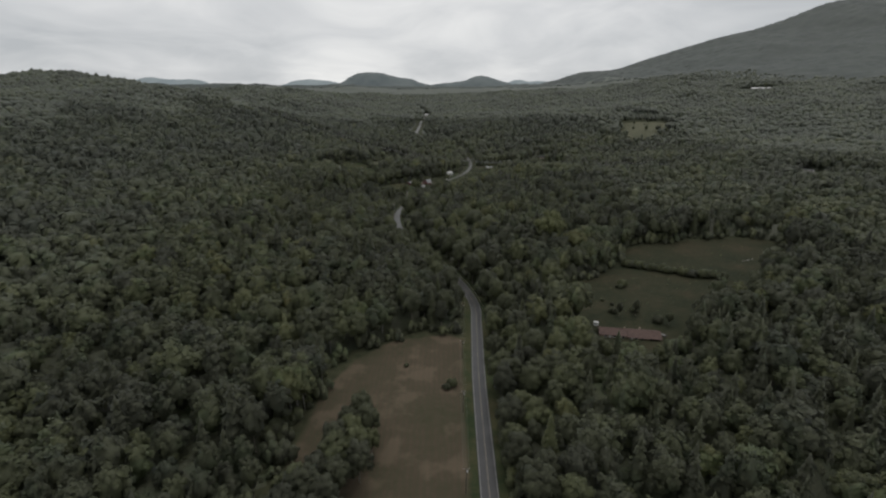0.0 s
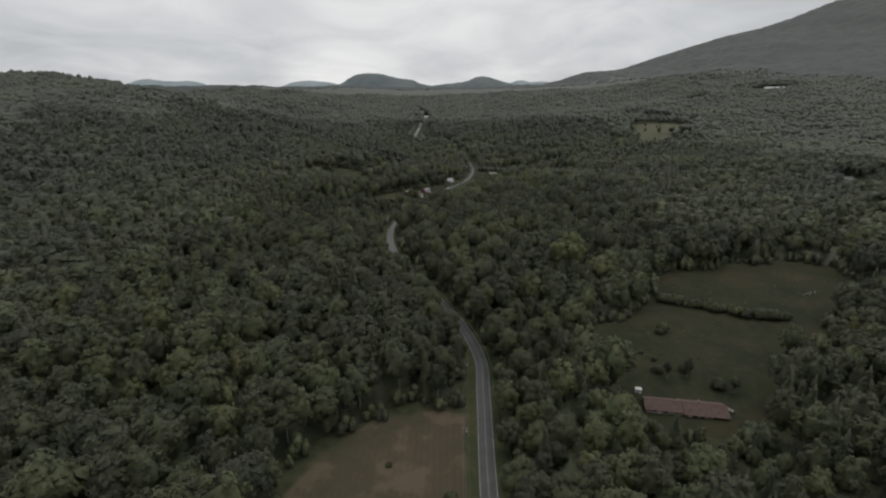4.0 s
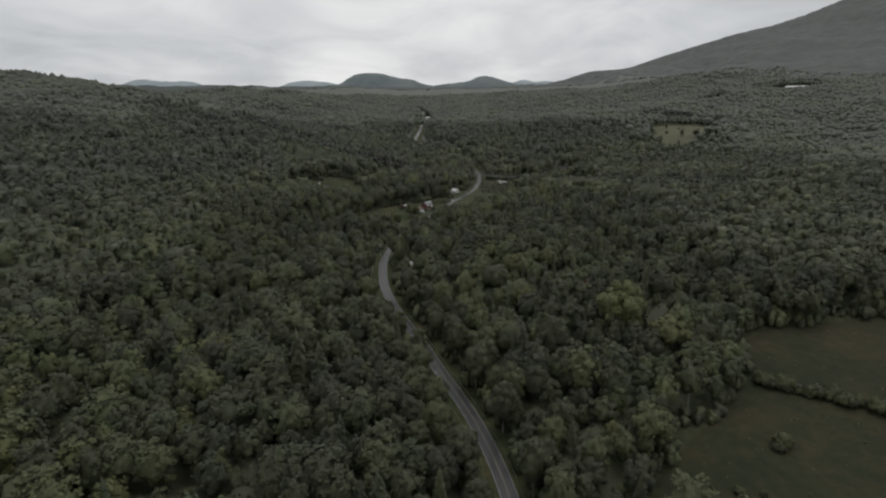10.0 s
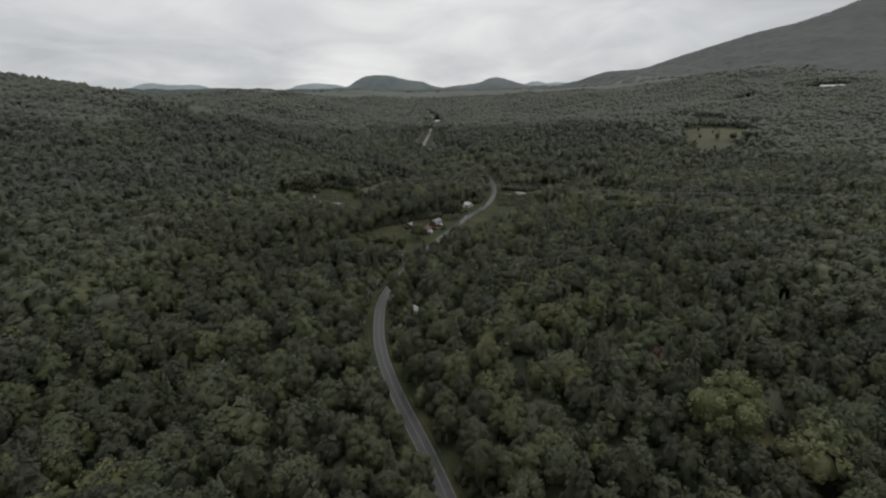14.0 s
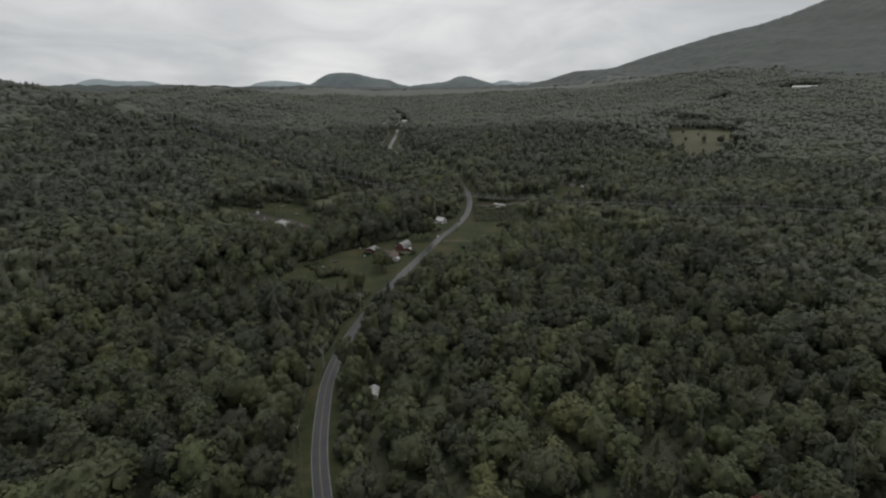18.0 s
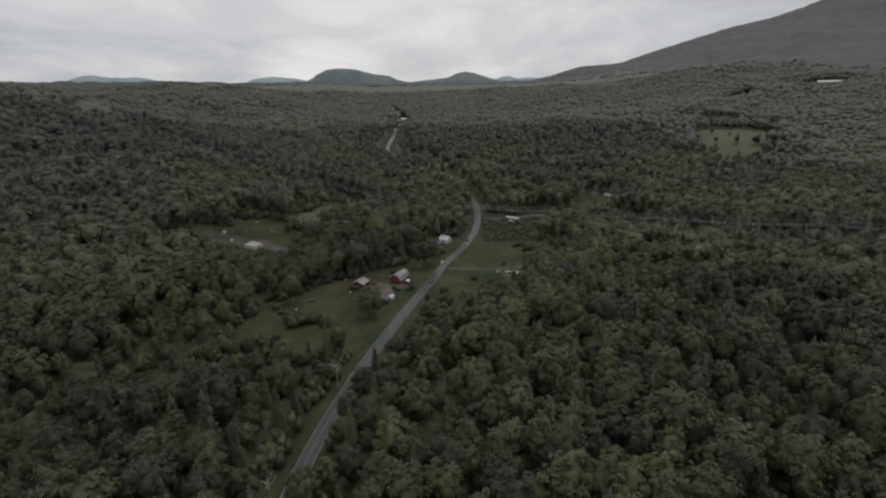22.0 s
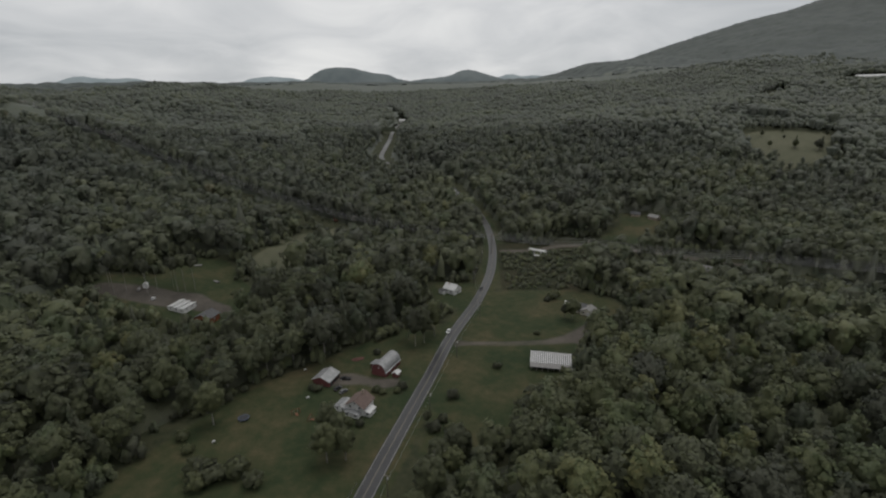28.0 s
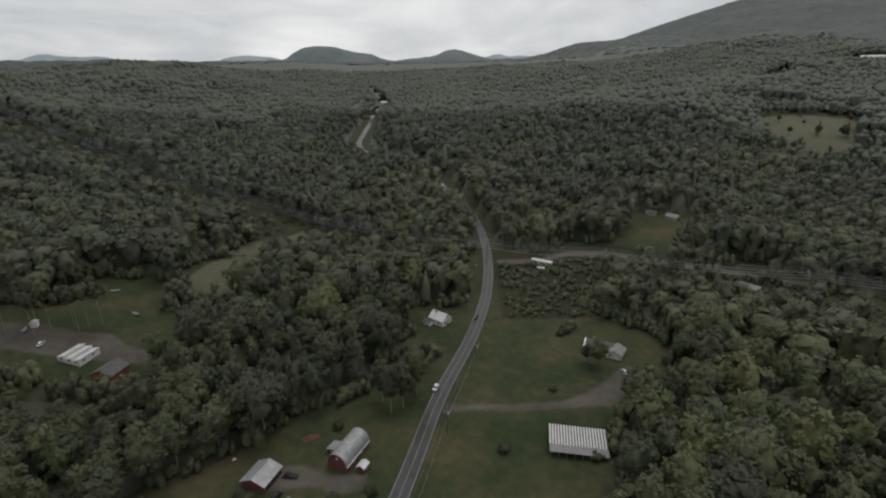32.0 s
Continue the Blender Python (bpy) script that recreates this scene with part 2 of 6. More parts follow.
def ground_material():
    m, nt, b = base_material("forest_floor_and_fields", 0.95, 0, 0.2)
    big, small, fine = noise_of(nt, 0.03, 5), noise_of(nt, 0.25, 5), noise_of(nt, 2.5, 4)
    floor_r = ramp_of(nt, [(0.35, (0.026, 0.031, 0.016)), (0.65, (0.046, 0.047, 0.026))])
    nt.links.new(small.outputs["Fac"], floor_r.inputs[0])
    k = math_of(nt, "ADD", math_of(nt, "MULTIPLY", big.outputs["Fac"], 0.5), math_of(nt, "ADD", math_of(nt, "MULTIPLY", small.outputs["Fac"], 0.3), math_of(nt, "MULTIPLY", fine.outputs["Fac"], 0.2)))
    grass_r = ramp_of(nt, [(0.40, (0.020, 0.031, 0.013)), (0.48, (0.031, 0.039, 0.017)), (0.54, (0.045, 0.046, 0.022)), (0.62, (0.068, 0.058, 0.031))])
    nt.links.new(k, grass_r.inputs[0])
    hay_r = ramp_of(nt, [(0.36, (0.040, 0.040, 0.022)), (0.47, (0.060, 0.048, 0.032)), (0.56, (0.070, 0.053, 0.037)), (0.68, (0.100, 0.076, 0.052))])
    nt.links.new(k, hay_r.inputs[0])
    dirt_r = ramp_of(nt, [(0.4, (0.056, 0.050, 0.043)), (0.6, (0.096, 0.085, 0.072))])
    nt.links.new(k, dirt_r.inputs[0])
    wob = math_of(nt, "MULTIPLY", math_of(nt, "SUBTRACT", fine.outputs["Fac"], 0.5), 0.45)

    def edge(name):
        a = math_of(nt, "ADD", attr_of(nt, name), wob)
        r = nt.nodes.new("ShaderNodeMapRange")
        r.inputs["From Min"].default_value, r.inputs["From Max"].default_value = 0.38, 0.62
        nt.links.new(a, r.inputs["Value"])
        return r.outputs[0]

    c = mix_of(nt, edge("grass"), floor_r.outputs[0], grass_r.outputs[0])
    rough_r = ramp_of(nt, [(0.38, (0.014, 0.018, 0.009)), (0.48, (0.022, 0.025, 0.012)), (0.56, (0.032, 0.030, 0.016)), (0.66, (0.047, 0.038, 0.022))])
    nt.links.new(k, rough_r.inputs[0])
    c = mix_of(nt, edge("rough"), c, rough_r.outputs[0])
    pale_r = ramp_of(nt, [(0.38, (0.064, 0.068, 0.042)), (0.66, (0.110, 0.108, 0.072))])
    nt.links.new(k, pale_r.inputs[0])
    c = mix_of(nt, edge("pale"), c, pale_r.outputs[0])
    wave = nt.nodes.new("ShaderNodeTexWave")
    wave.inputs["Scale"].default_value, wave.inputs["Distortion"].default_value, wave.inputs["Detail"].default_value = 0.12, 3.0, 3
    co = nt.nodes.new("ShaderNodeTexCoord")
    nt.links.new(co.outputs["Object"], wave.inputs["Vector"])
    swath = noise_of(nt, 0.06, 3)
    bare = ramp_of(nt, [(0.52, (0, 0, 0)), (0.62, (0.55, 0.55, 0.55))])
    nt.links.new(swath.outputs["Fac"], bare.inputs[0])
    mown = mix_of(nt, math_of(nt, "MULTIPLY", wave.outputs["Fac"], 0.45), hay_r.outputs[0], (0.046, 0.048, 0.028))
    mown = mix_of(nt, bare.outputs[0], mown, (0.104, 0.082, 0.058))
    c = mix_of(nt, edge("hay"), c, mown)
    c = mix_of(nt, edge("dirt"), c, dirt_r.outputs[0])
    nt.links.new(c, b.inputs["Base Color"])
    bump_of(nt, b, fine.outputs["Fac"], 0.8, 0.25)
    return m


M_GROUND = ground_material()


def road_material():
    m, nt, b = base_material("damp_worn_asphalt", 0.42, 0, 0.4)
    big, fine = noise_of(nt, 0.15, 5), noise_of(nt, 9.0, 3)
    k = math_of(nt, "ADD", math_of(nt, "MULTIPLY", big.outputs["Fac"], 0.6), math_of(nt, "MULTIPLY", fine.outputs["Fac"], 0.4))
    r = ramp_of(nt, [(0.38, (0.022, 0.022, 0.024)), (0.62, (0.040, 0.039, 0.040))])
    nt.links.new(k, r.inputs[0])
    nt.links.new(r.outputs[0], b.inputs["Base Color"])
    rr = nt.nodes.new("ShaderNodeMapRange")
    rr.inputs["To Min"].default_value, rr.inputs["To Max"].default_value = 0.26, 0.46
    nt.links.new(big.outputs["Fac"], rr.inputs["Value"])
    nt.links.new(rr.outputs[0], b.inputs["Roughness"])
    bump_of(nt, b, fine.outputs["Fac"], 0.15, 0.02)
    return m


M_ROAD = road_material()
M_LINE = two_tone("worn_white_road_paint", (0.16, 0.16, 0.16), (0.30, 0.30, 0.29), 0.8, 0.6)
M_YELLOW = two_tone("worn_yellow_road_paint", (0.12, 0.11, 0.08), (0.22, 0.20, 0.15), 0.8, 0.6)

# ---- lie of the land ----
ROAD = [(10.5, 60), (12.5, 162), (14, 221), (16.8, 278), (17.5, 313), (8, 357), (-8.7, 402), (-19.6, 432), (-38.5, 479), (-51.6, 522), (-57.7, 560), (-59.6, 590), (-55.5,
        630), (-43, 688), (-27, 743), (-6.5, 806), (7.5, 850), (29.5, 905), (46.5, 965), (57, 1040), (56, 1110), (40, 1180), (6, 1260), (-52, 1310), (-72,
        1350), (-71, 1420), (-69, 1500), (-70, 1600), (-68, 1700), (-64, 1810), (-100, 2000)]
RX, RY = [p[0] for p in ROAD], [p[1] for p in ROAD]
FLOOR_Y = [-500, 60, 300, 800, 950, 1040, 1110, 1180, 1260, 1345, 1430, 1650, 2000, 3000, 4000, 6000]
FLOOR_Z = [-4, -3, -1, 2, 3, 5, 11, 22, 38, 52, 62, 76, 98, 152, 198, 190]

# crest of the mountain that closes the valley on the east
CREST_X = [586, 700, 800, 900, 985, 1070, 1180, 1300, 1476, 1701, 1922, 2147, 2363, 2643, 2930, 3265, 3851, 4353]
CREST_Z = [223, 226, 246, 297, 322, 328, 334, 358, 421, 488, 553, 602, 668, 778, 826, 859, 800, 692]
# line of the power cables over the valley
CUT = [(-520, 1262), (-372, 1190), (-226, 1120), (-77, 1060), (52, 1004), (130, 976), (227, 914), (330, 848), (470, 760)]
CUT_X, CUT_Y = [-1300, -900] + [p[0] for p in CUT], [1600, 1420] + [p[1] for p in CUT]


def calm(x, y, cx, cy, r):
    """0 at a place of known height kept in the camera's view, 1 well away from it."""
    return 1 - np.exp(-((x - cx) ** 2 + (y - cy) ** 2) / (r * r))


def relief(x, y, d):
    """Spurs, gullies and knolls on the valley sides."""
    west, east = np.clip((-d - 130) / 260, 0, 1), np.clip((d - 170) / 300, 0, 1)
    # the western spur under the cables, and the gully behind it
    n = y - np.interp(x, CUT_X, CUT_Y)
    spur = (13 * np.exp(-((n + 30) / 110) ** 2) - 26 * np.exp(-((n - 190) / 130) ** 2)) * west
    far = np.clip((y - 1150) / 500, 0, 1)
    w = x + 0.45 * y
    roll_w = (15 * np.sin(w / 128 + 1.5 * np.sin(y / 410)) + 11 * np.sin((y - 0.35 * x) / 92 + 1.2 * np.sin(x / 270)) + 5 * np.sin(w / 47 + y / 61)) * west * far
    e = x - 0.5 * y
    roll_e = (10 * np.sin((y - 0.25 * x) / 105 + 1.3 * np.sin(x / 230) + 0.6) + 8 * np.sin(e / 118 + 1.4 * np.sin(y / 300)) + 4 * np.sin(e / 43 - y / 57)) * east * np.clip((y - 700) / 500, 0, 1)
    roll_e = roll_e * calm(x, y, 520, 1275, 150) * calm(x, y, 1200, 1940, 220) * calm(x, y, 220, 1075, 90) * calm(x, y, 540, 725, 90)
    return spur + roll_w + roll_e


def land(x, y):
    """Height of the ground at plan points (arrays or numbers)."""
    x, y = np.asarray(x, float), np.asarray(y, float)
    d = x - np.interp(y, RY, RX)
    left = 128 * np.clip((-d - 110) / 690, 0, 1) ** 1.1 * (1 - 0.75 * np.clip((y - 1250) / 900, 0, 1)) * np.clip(0.35 + y / 1000, 0, 1)
    r = np.clip(d - 60, 0, None)
    right = (0.058 * r + 0.000006 * r * r) * np.clip((y + 200) / 900, 0.25, 1)
    z = np.interp(y, FLOOR_Y, FLOOR_Z) + left + right + relief(x, y, d)
    rise = np.clip((y - 1750) / 1850, 0, 1) ** 1.5 * (1 - 0.6 * np.clip((y - 3700) / 1100, 0, 1))
    # ribs and ravines on the mountain's face
    q = x + 0.35 * y
    spurs = 1 + (0.07 * np.sin(q / 150 + 1.2 * np.sin(y / 420)) + 0.04 * np.sin(q / 61 + y / 190)) * np.clip((y - 1900) / 600, 0, 1) * np.clip((3560 - y) / 700, 0, 1)
    crest = np.interp(x, CREST_X, CREST_Z)
    return z + np.clip(crest - z, 0, None) * rise * spurs


def z_at(x, y):
    return float(land(x, y))


def spline(points, step):
    """Points evenly along a smooth line through the given plan points."""
    p = np.array([points[0], *points, points[-1]], float)
    out = []
    for i in range(1, len(p) - 2):
        a, b, c, d = p[i - 1:i + 3]
        n = max(2, int(np.linalg.norm(c - b) / step))
        for k in range(n):
            t = k / n
            out.append(0.5 * ((2 * b) + (c - a) * t + (2 * a - 5 * b + 4 * c - d) * t * t + (3 * b - a - 3 * c + d) * t ** 3))
    out.append(p[-1])
    return np.array(out)


ROAD_LINE = spline(ROAD, 4.0)


def line_distance(x, y, line):
    """Distance of plan points from a line of points, by its vertices."""
    best = np.full(np.shape(x), 1e9)
    for px, py in line:
        np.minimum(best, (x - px) ** 2 + (y - py) ** 2, out=best)
    return np.sqrt(best)


def inside(x, y, poly):
    """Which of the plan points lie in the polygon."""
    hit = np.zeros(np.shape(x), bool)
    for (x0, y0), (x1, y1) in zip(poly, poly[1:] + poly[:1]):
        cross = (y0 > y) != (y1 > y)
        hit ^= cross & (x < (x1 - x0) * (y - y0) / ((y1 - y0) or 1e-9) + x0)
    return hit


def blend_in(x, y, poly, soft=8.0):
    """1 well inside the polygon, 0 well outside, 0.5 on its edge."""
    best = np.full(np.shape(x), 1e9)
    for (x0, y0), (x1, y1) in zip(poly, poly[1:] + poly[:1]):
        dx, dy = x1 - x0, y1 - y0
        t = np.clip(((x - x0) * dx + (y - y0) * dy) / (dx * dx + dy * dy), 0, 1)
        np.minimum(best, (x - x0 - t * dx) ** 2 + (y - y0 - t * dy) ** 2, out=best)
    d = np.sqrt(best)
    return np.clip(0.5 + np.where(inside(x, y, poly), d, -d) / soft, 0, 1)


# open ground: kind and outline in plan
OPEN = {
    "hay_field": ("hay", [(-52, 238), (-34, 258), (-2, 267), (7, 260), (5, 200), (5, 100), (-60, 100), (-66, 150), (-64, 205)]),
    "ranch_field": ("rough", [(66, 318), (98, 347), (128, 371), (158, 420), (190, 440), (265, 446), (300, 440), (298, 390), (225, 338), (176, 298), (150, 270), (140, 246), (128, 244), (94, 246), (84, 258), (80, 292)]),
    "ranch_rise": ("rough", [(110, 320), (140, 350), (190, 400), (240, 400), (225, 345), (180, 305), (140, 300)]),
    "farm_lawn": ("grass", [(-126, 722), (-127, 745), (-114, 768), (-98, 798), (-82, 812), (-66, 824), (-38, 848), (-20, 868), (0, 868), (3, 858), (-14, 815), (-28, 770), (-37, 735), (-44, 716), (-52, 698), (-85, 702), (-110, 712)]),
    "north_lawn": ("grass", [(10, 846), (34, 912), (72, 922), (98, 918), (118, 892), (124, 868), (108, 846), (84, 828), (76, 822), (68, 808), (56, 790), (38, 764), (10, 752), (-12, 750)]),
    "yard": ("grass", [(-225, 906), (-195, 918), (-186, 955), (-160, 953), (-138, 922), (-116, 902), (-122, 872), (-127, 856), (-153, 854), (-168, 866), (-225, 866)]),
    "upper_meadow": ("pale", [(-142, 944), (-146, 966), (-141, 989), (-126, 1006), (-110, 1003), (-105, 970), (-119, 948)]),
    "far_strip": ("pale", [(-138, 1005), (-131, 1027), (-107, 1048), (-92, 1078), (-82, 1074), (-86, 1044), (-113, 1017), (-121, 1003)]),
    "lane_side": ("rough", [(112, 1032), (150, 1042), (182, 1012), (215, 978), (262, 944), (256, 924), (200, 955), (150, 998), (118, 1004)]),
    "scrub": ("rough", [(60, 1030), (150, 1024), (150, 985), (119, 965), (108, 915), (48, 918)]),
    "hill_meadow": ("pale", [(438, 1233), (463, 1201), (528, 1219), (560, 1256), (607, 1303), (582, 1335), (529, 1347), (490, 1353), (483, 1320), (455, 1275)]),
    "cottage_garden": ("grass", [(-9, 890), (20, 890), (30, 934), (2, 938), (-9, 918)]),
    "cabin_garden": ("grass", [(-41, 558), (-30, 558), (-29, 578), (-41, 580)]),
    "hill_farm": ("pale", [(1080, 1925), (1235, 2010), (1330, 1985), (1150, 1850)]),
    "hill_scar": ("pale", [(770, 1735), (800, 1790), (915, 1890), (945, 1895), (880, 1805), (800, 1745)]),
    "house_clearing": ("grass", [(495, 690), (520, 730), (575, 760), (580, 720), (530, 680)]),
    "glade": ("grass", [(100, 444), (98, 425), (101, 410), (114, 411), (121, 424), (121, 444)]),
    "dark_clearing": ("grass", [(148, 1020), (192, 1066), (208, 1098), (248, 1086), (238, 1054), (204, 1008), (168, 1000)]),
}
DIRT = {
    "farm_yard": [(-62, 800), (-40, 802), (-30, 797), (-21, 800), (-22, 806), (-34, 806), (-46, 812), (-62, 812)],
    "drive": [(9, 846), (14, 842.5), (36, 840.5), (60, 841), (74, 846), (90, 858), (97, 864), (103, 860), (98, 848), (86, 841), (80, 832), (76, 836), (60, 836.5), (36, 836.5), (14, 838.5), (8, 836)],
    "work_yard": [(-220, 897), (-190, 900), (-172, 896), (-158, 898), (-146, 890), (-134, 886), (-130, 876), (-150, 876), (-172, 876), (-190, 878), (-222, 884)],
    "gravel_lane": [(60, 1013), (90, 1012), (118, 1024), (148, 1018), (188, 985), (240, 943), (283, 920), (281, 914), (238, 936), (186, 978), (146, 1010), (118, 1016), (90, 1003), (60, 1004)],
}


def mesh_from(name, verts, faces, mats, attrs=None, mat_index=None, smooth=True):
    """A mesh from numpy arrays; faces: array of triangles or of quads."""
    me = bpy.data.meshes.new(name)
    faces = np.asarray(faces, np.int32)
    k = faces.shape[1]
    me.vertices.add(len(verts))
    me.vertices.foreach_set("co", np.asarray(verts, np.float32).ravel())
    me.loops.add(faces.size)
    me.loops.foreach_set("vertex_index", faces.ravel())
    me.polygons.add(len(faces))
    me.polygons.foreach_set("loop_start", np.arange(0, faces.size, k, dtype=np.int32))
    me.polygons.foreach_set("use_smooth", np.full(len(faces), smooth))
    for m in mats:
        me.materials.append(m)
    if mat_index is not None:
        me.polygons.foreach_set("material_index", np.asarray(mat_index, np.int32))
    for key, values in (attrs or {}).items():
        values = np.asarray(values, np.float32)
        if values.ndim == 2:
            me.attributes.new(key, "FLOAT_VECTOR", "POINT").data.foreach_set("vector", values.ravel())
        else:
            me.attributes.new(key, "FLOAT", "POINT").data.foreach_set("value", values)
    me.update(calc_edges=True)
    me.validate()
    return me


def steps(lo, hi, fine_lo, fine_hi, fine, grow):
    """Coordinates that are close together in the middle stretch and spread out beyond it."""
    out = list(np.arange(fine_lo, fine_hi + 0.1, fine))
    s = fine
    while out[-1] < hi:
        s *= grow
        out.append(min(hi, out[-1] + s))
    s = fine
    while out[0] > lo:
        s *= grow
        out.insert(0, max(lo, out[0] - s))
    return np.array(out)


def make_ground():
    gx, gy = steps(-5200, 5200, -290, 290, 3.6, 1.12), steps(-600, 4800, 120, 1050, 3.6, 1.07)
    X, Y = np.meshgrid(gx, gy)
    # beyond the farms the closed canopy hides the ground
    Z = land(X, Y) - 30 * np.clip((Y - 2300) / 500, 0, 1)
    nx, ny = len(gx), len(gy)
    i = np.arange(nx * ny).reshape(ny, nx)
    faces = np.stack([i[:-1, :-1], i[:-1, 1:], i[1:, 1:], i[1:, :-1]], -1).reshape(-1, 4)
    at = {"grass": np.zeros(X.shape), "rough": np.zeros(X.shape), "pale": np.zeros(X.shape), "hay": np.zeros(X.shape), "dirt": np.zeros(X.shape)}
    for key, (kind, poly) in OPEN.items():
        m = blend_in(X, Y, poly, 40.0 if key == "ranch_rise" else 8.0)
        np.maximum(at["grass"], m, out=at["grass"])
        if kind != "grass":
            np.maximum(at[kind], m, out=at[kind])
    for poly in DIRT.values():
        np.maximum(at["dirt"], blend_in(X, Y, poly), out=at["dirt"])
    near = (np.abs(X) < 300) & (Y > 50) & (Y < 1200)
    d = np.full(X.shape, 1e3)
    d[near] = line_distance(X[near], Y[near], ROAD_LINE[::2])
    np.maximum(at["grass"], np.clip(0.5 + (8.5 - d) / 6, 0, 1), out=at["grass"])
    me = mesh_from("ground", np.stack([X.ravel(), Y.ravel(), Z.ravel()], -1), faces, [M_GROUND], {k: v.ravel() for k, v in at.items()})
    return tagged(new("ground", me), "valley ground with fields, lawns and leaf litter", "ground", kind="structure")


ground = make_ground()


def ribbon(name, line, offset, width, lift, mat, parent=None, dash=None):
    """A strip along a line, to one side of it by offset."""
    t = np.gradient(line, axis=0)
    t /= np.linalg.norm(t, axis=1)[:, None]
    nrm = np.stack([t[:, 1], -t[:, 0]], -1)
    rows = []
    for o in (offset - width / 2, offset + width / 2):
        p = line + nrm * o
        rows.append(np.column_stack([p, np.interp(line[:, 1], FLOOR_Y, FLOOR_Z) + lift]))
    v = np.concatenate(rows)
    n = len(line)
    a = np.arange(n - 1)
    f = np.stack([a, a + n, a + n + 1, a + 1], -1)
    ob = new(name, mesh_from(name, v, f, [mat]))
    ob.parent = parent
    return ob


road = tagged(ribbon("road", ROAD_LINE, 0, 6.9, 0.16, M_ROAD), "damp grey two-lane asphalt road winding through woods", "road", kind="structure")
for off in (-3.1, 3.1):
    ribbon("edge_line", ROAD_LINE, off, 0.18, 0.172, M_LINE, road)
for off in (-0.16, 0.16):
    ribbon("centre_line", ROAD_LINE, off, 0.13, 0.172, M_YELLOW, road)

# ---- woods ----
rng = np.random.default_rng(7)


def ball(n_seg, rings):
    """Unit ball of few faces, open at no side: vertices and triangles."""
    v, f = [(0, 0, 1)], []
    for r in range(1, rings + 1):
        a = math.pi * r / (rings + 1)
        for s in range(n_seg):
            b = 2 * math.pi * (s + 0.5 * (r % 2)) / n_seg
            v.append((math.sin(a) * math.cos(b), math.sin(a) * math.sin(b), math.cos(a)))
    v.append((0, 0, -1))
    for s in range(n_seg):
        f.append((0, 1 + s, 1 + (s + 1) % n_seg))
    for r in range(rings - 1):
        for s in range(n_seg):
            a, b = 1 + r * n_seg + s, 1 + r * n_seg + (s + 1) % n_seg
            f += [(a, a + n_seg, b), (b, a + n_seg, b + n_seg)]
    last = len(v) - 1
    for s in range(n_seg):
        f.append((last, 1 + (rings - 1) * n_seg + (s + 1) % n_seg, 1 + (rings - 1) * n_seg + s))
    return np.array(v), np.array(f)


def dome(n_seg, rings, reach=2.0):
    """The upper part of a ball, open below."""
    v, f = [(0, 0, 1)], []
    for r in range(1, rings + 1):
        a = reach * r / rings
        for s in range(n_seg):
            b = 2 * math.pi * (s + 0.5 * (r % 2)) / n_seg
            v.append((math.sin(a) * math.cos(b), math.sin(a) * math.sin(b), math.cos(a)))
    for s in range(n_seg):
        f.append((0, 1 + s, 1 + (s + 1) % n_seg))
    for r in range(rings - 1):
        for s in range(n_seg):
            a, b = 1 + r * n_seg + s, 1 + r * n_seg + (s + 1) % n_seg
            f += [(a, a + n_seg, b), (b, a + n_seg, b + n_seg)]
    return np.array(v), np.array(f)


def cards(rs, pos, nrm, size, quad=True):
    """Small leaf sprays of uneven shape at pos, facing nrm."""
    n = len(pos)
    nrm = nrm / np.linalg.norm(nrm, axis=1)[:, None]
    ref = rs.normal(size=(n, 3))
    u = np.cross(nrm, ref)
    u /= np.linalg.norm(u, axis=1)[:, None]
    w = np.cross(nrm, u)
    k = 4 if quad else 3
    vs = []
    for i in range(k):
        a = 2 * math.pi * (i + rs.uniform(-0.25, 0.25, n)) / k
        r = size * rs.uniform(0.55, 1.15, n)
        vs.append(pos + u * (np.cos(a) * r)[:, None] + w * (np.sin(a) * r)[:, None] + nrm * (rs.uniform(-0.2, 0.2, n) * size)[:, None])
    v = np.stack(vs, 1).reshape(-1, 3)
    base = np.arange(n)[:, None] * k
    f = base + np.array([[0, 1, 2]])
    if quad:
        f = np.concatenate([f, base + np.array([[0, 2, 3]])])
    return v, f


def join(parts):
    v, f, o = [], [], 0
    for a, b in parts:
        v.append(a), f.append(b + o)
        o += len(a)
    return np.concatenate(v), np.concatenate(f)


def lobes_of(rs, n, wide, tall):
    """Centres and radii of the leafy masses of a broad crown of unit-ish size about its middle."""
    c, r = [np.array((0, 0, 0.35 * tall))], [0.52 * wide]
    for i in range(n - 1):
        a = 2 * math.pi * (i / (n - 1)) + rs.uniform(-0.4, 0.4)
        h = rs.uniform(-0.72, 0.55)
        d = wide * rs.uniform(0.45, 0.68) * math.sqrt(1 - 0.6 * h * h) * (1 - 0.45 * max(h, 0))
        c.append(np.array((d * math.cos(a), d * math.sin(a), h * tall)))
        r.append(wide * rs.uniform(0.34, 0.48))
    return np.array(c), np.array(r)


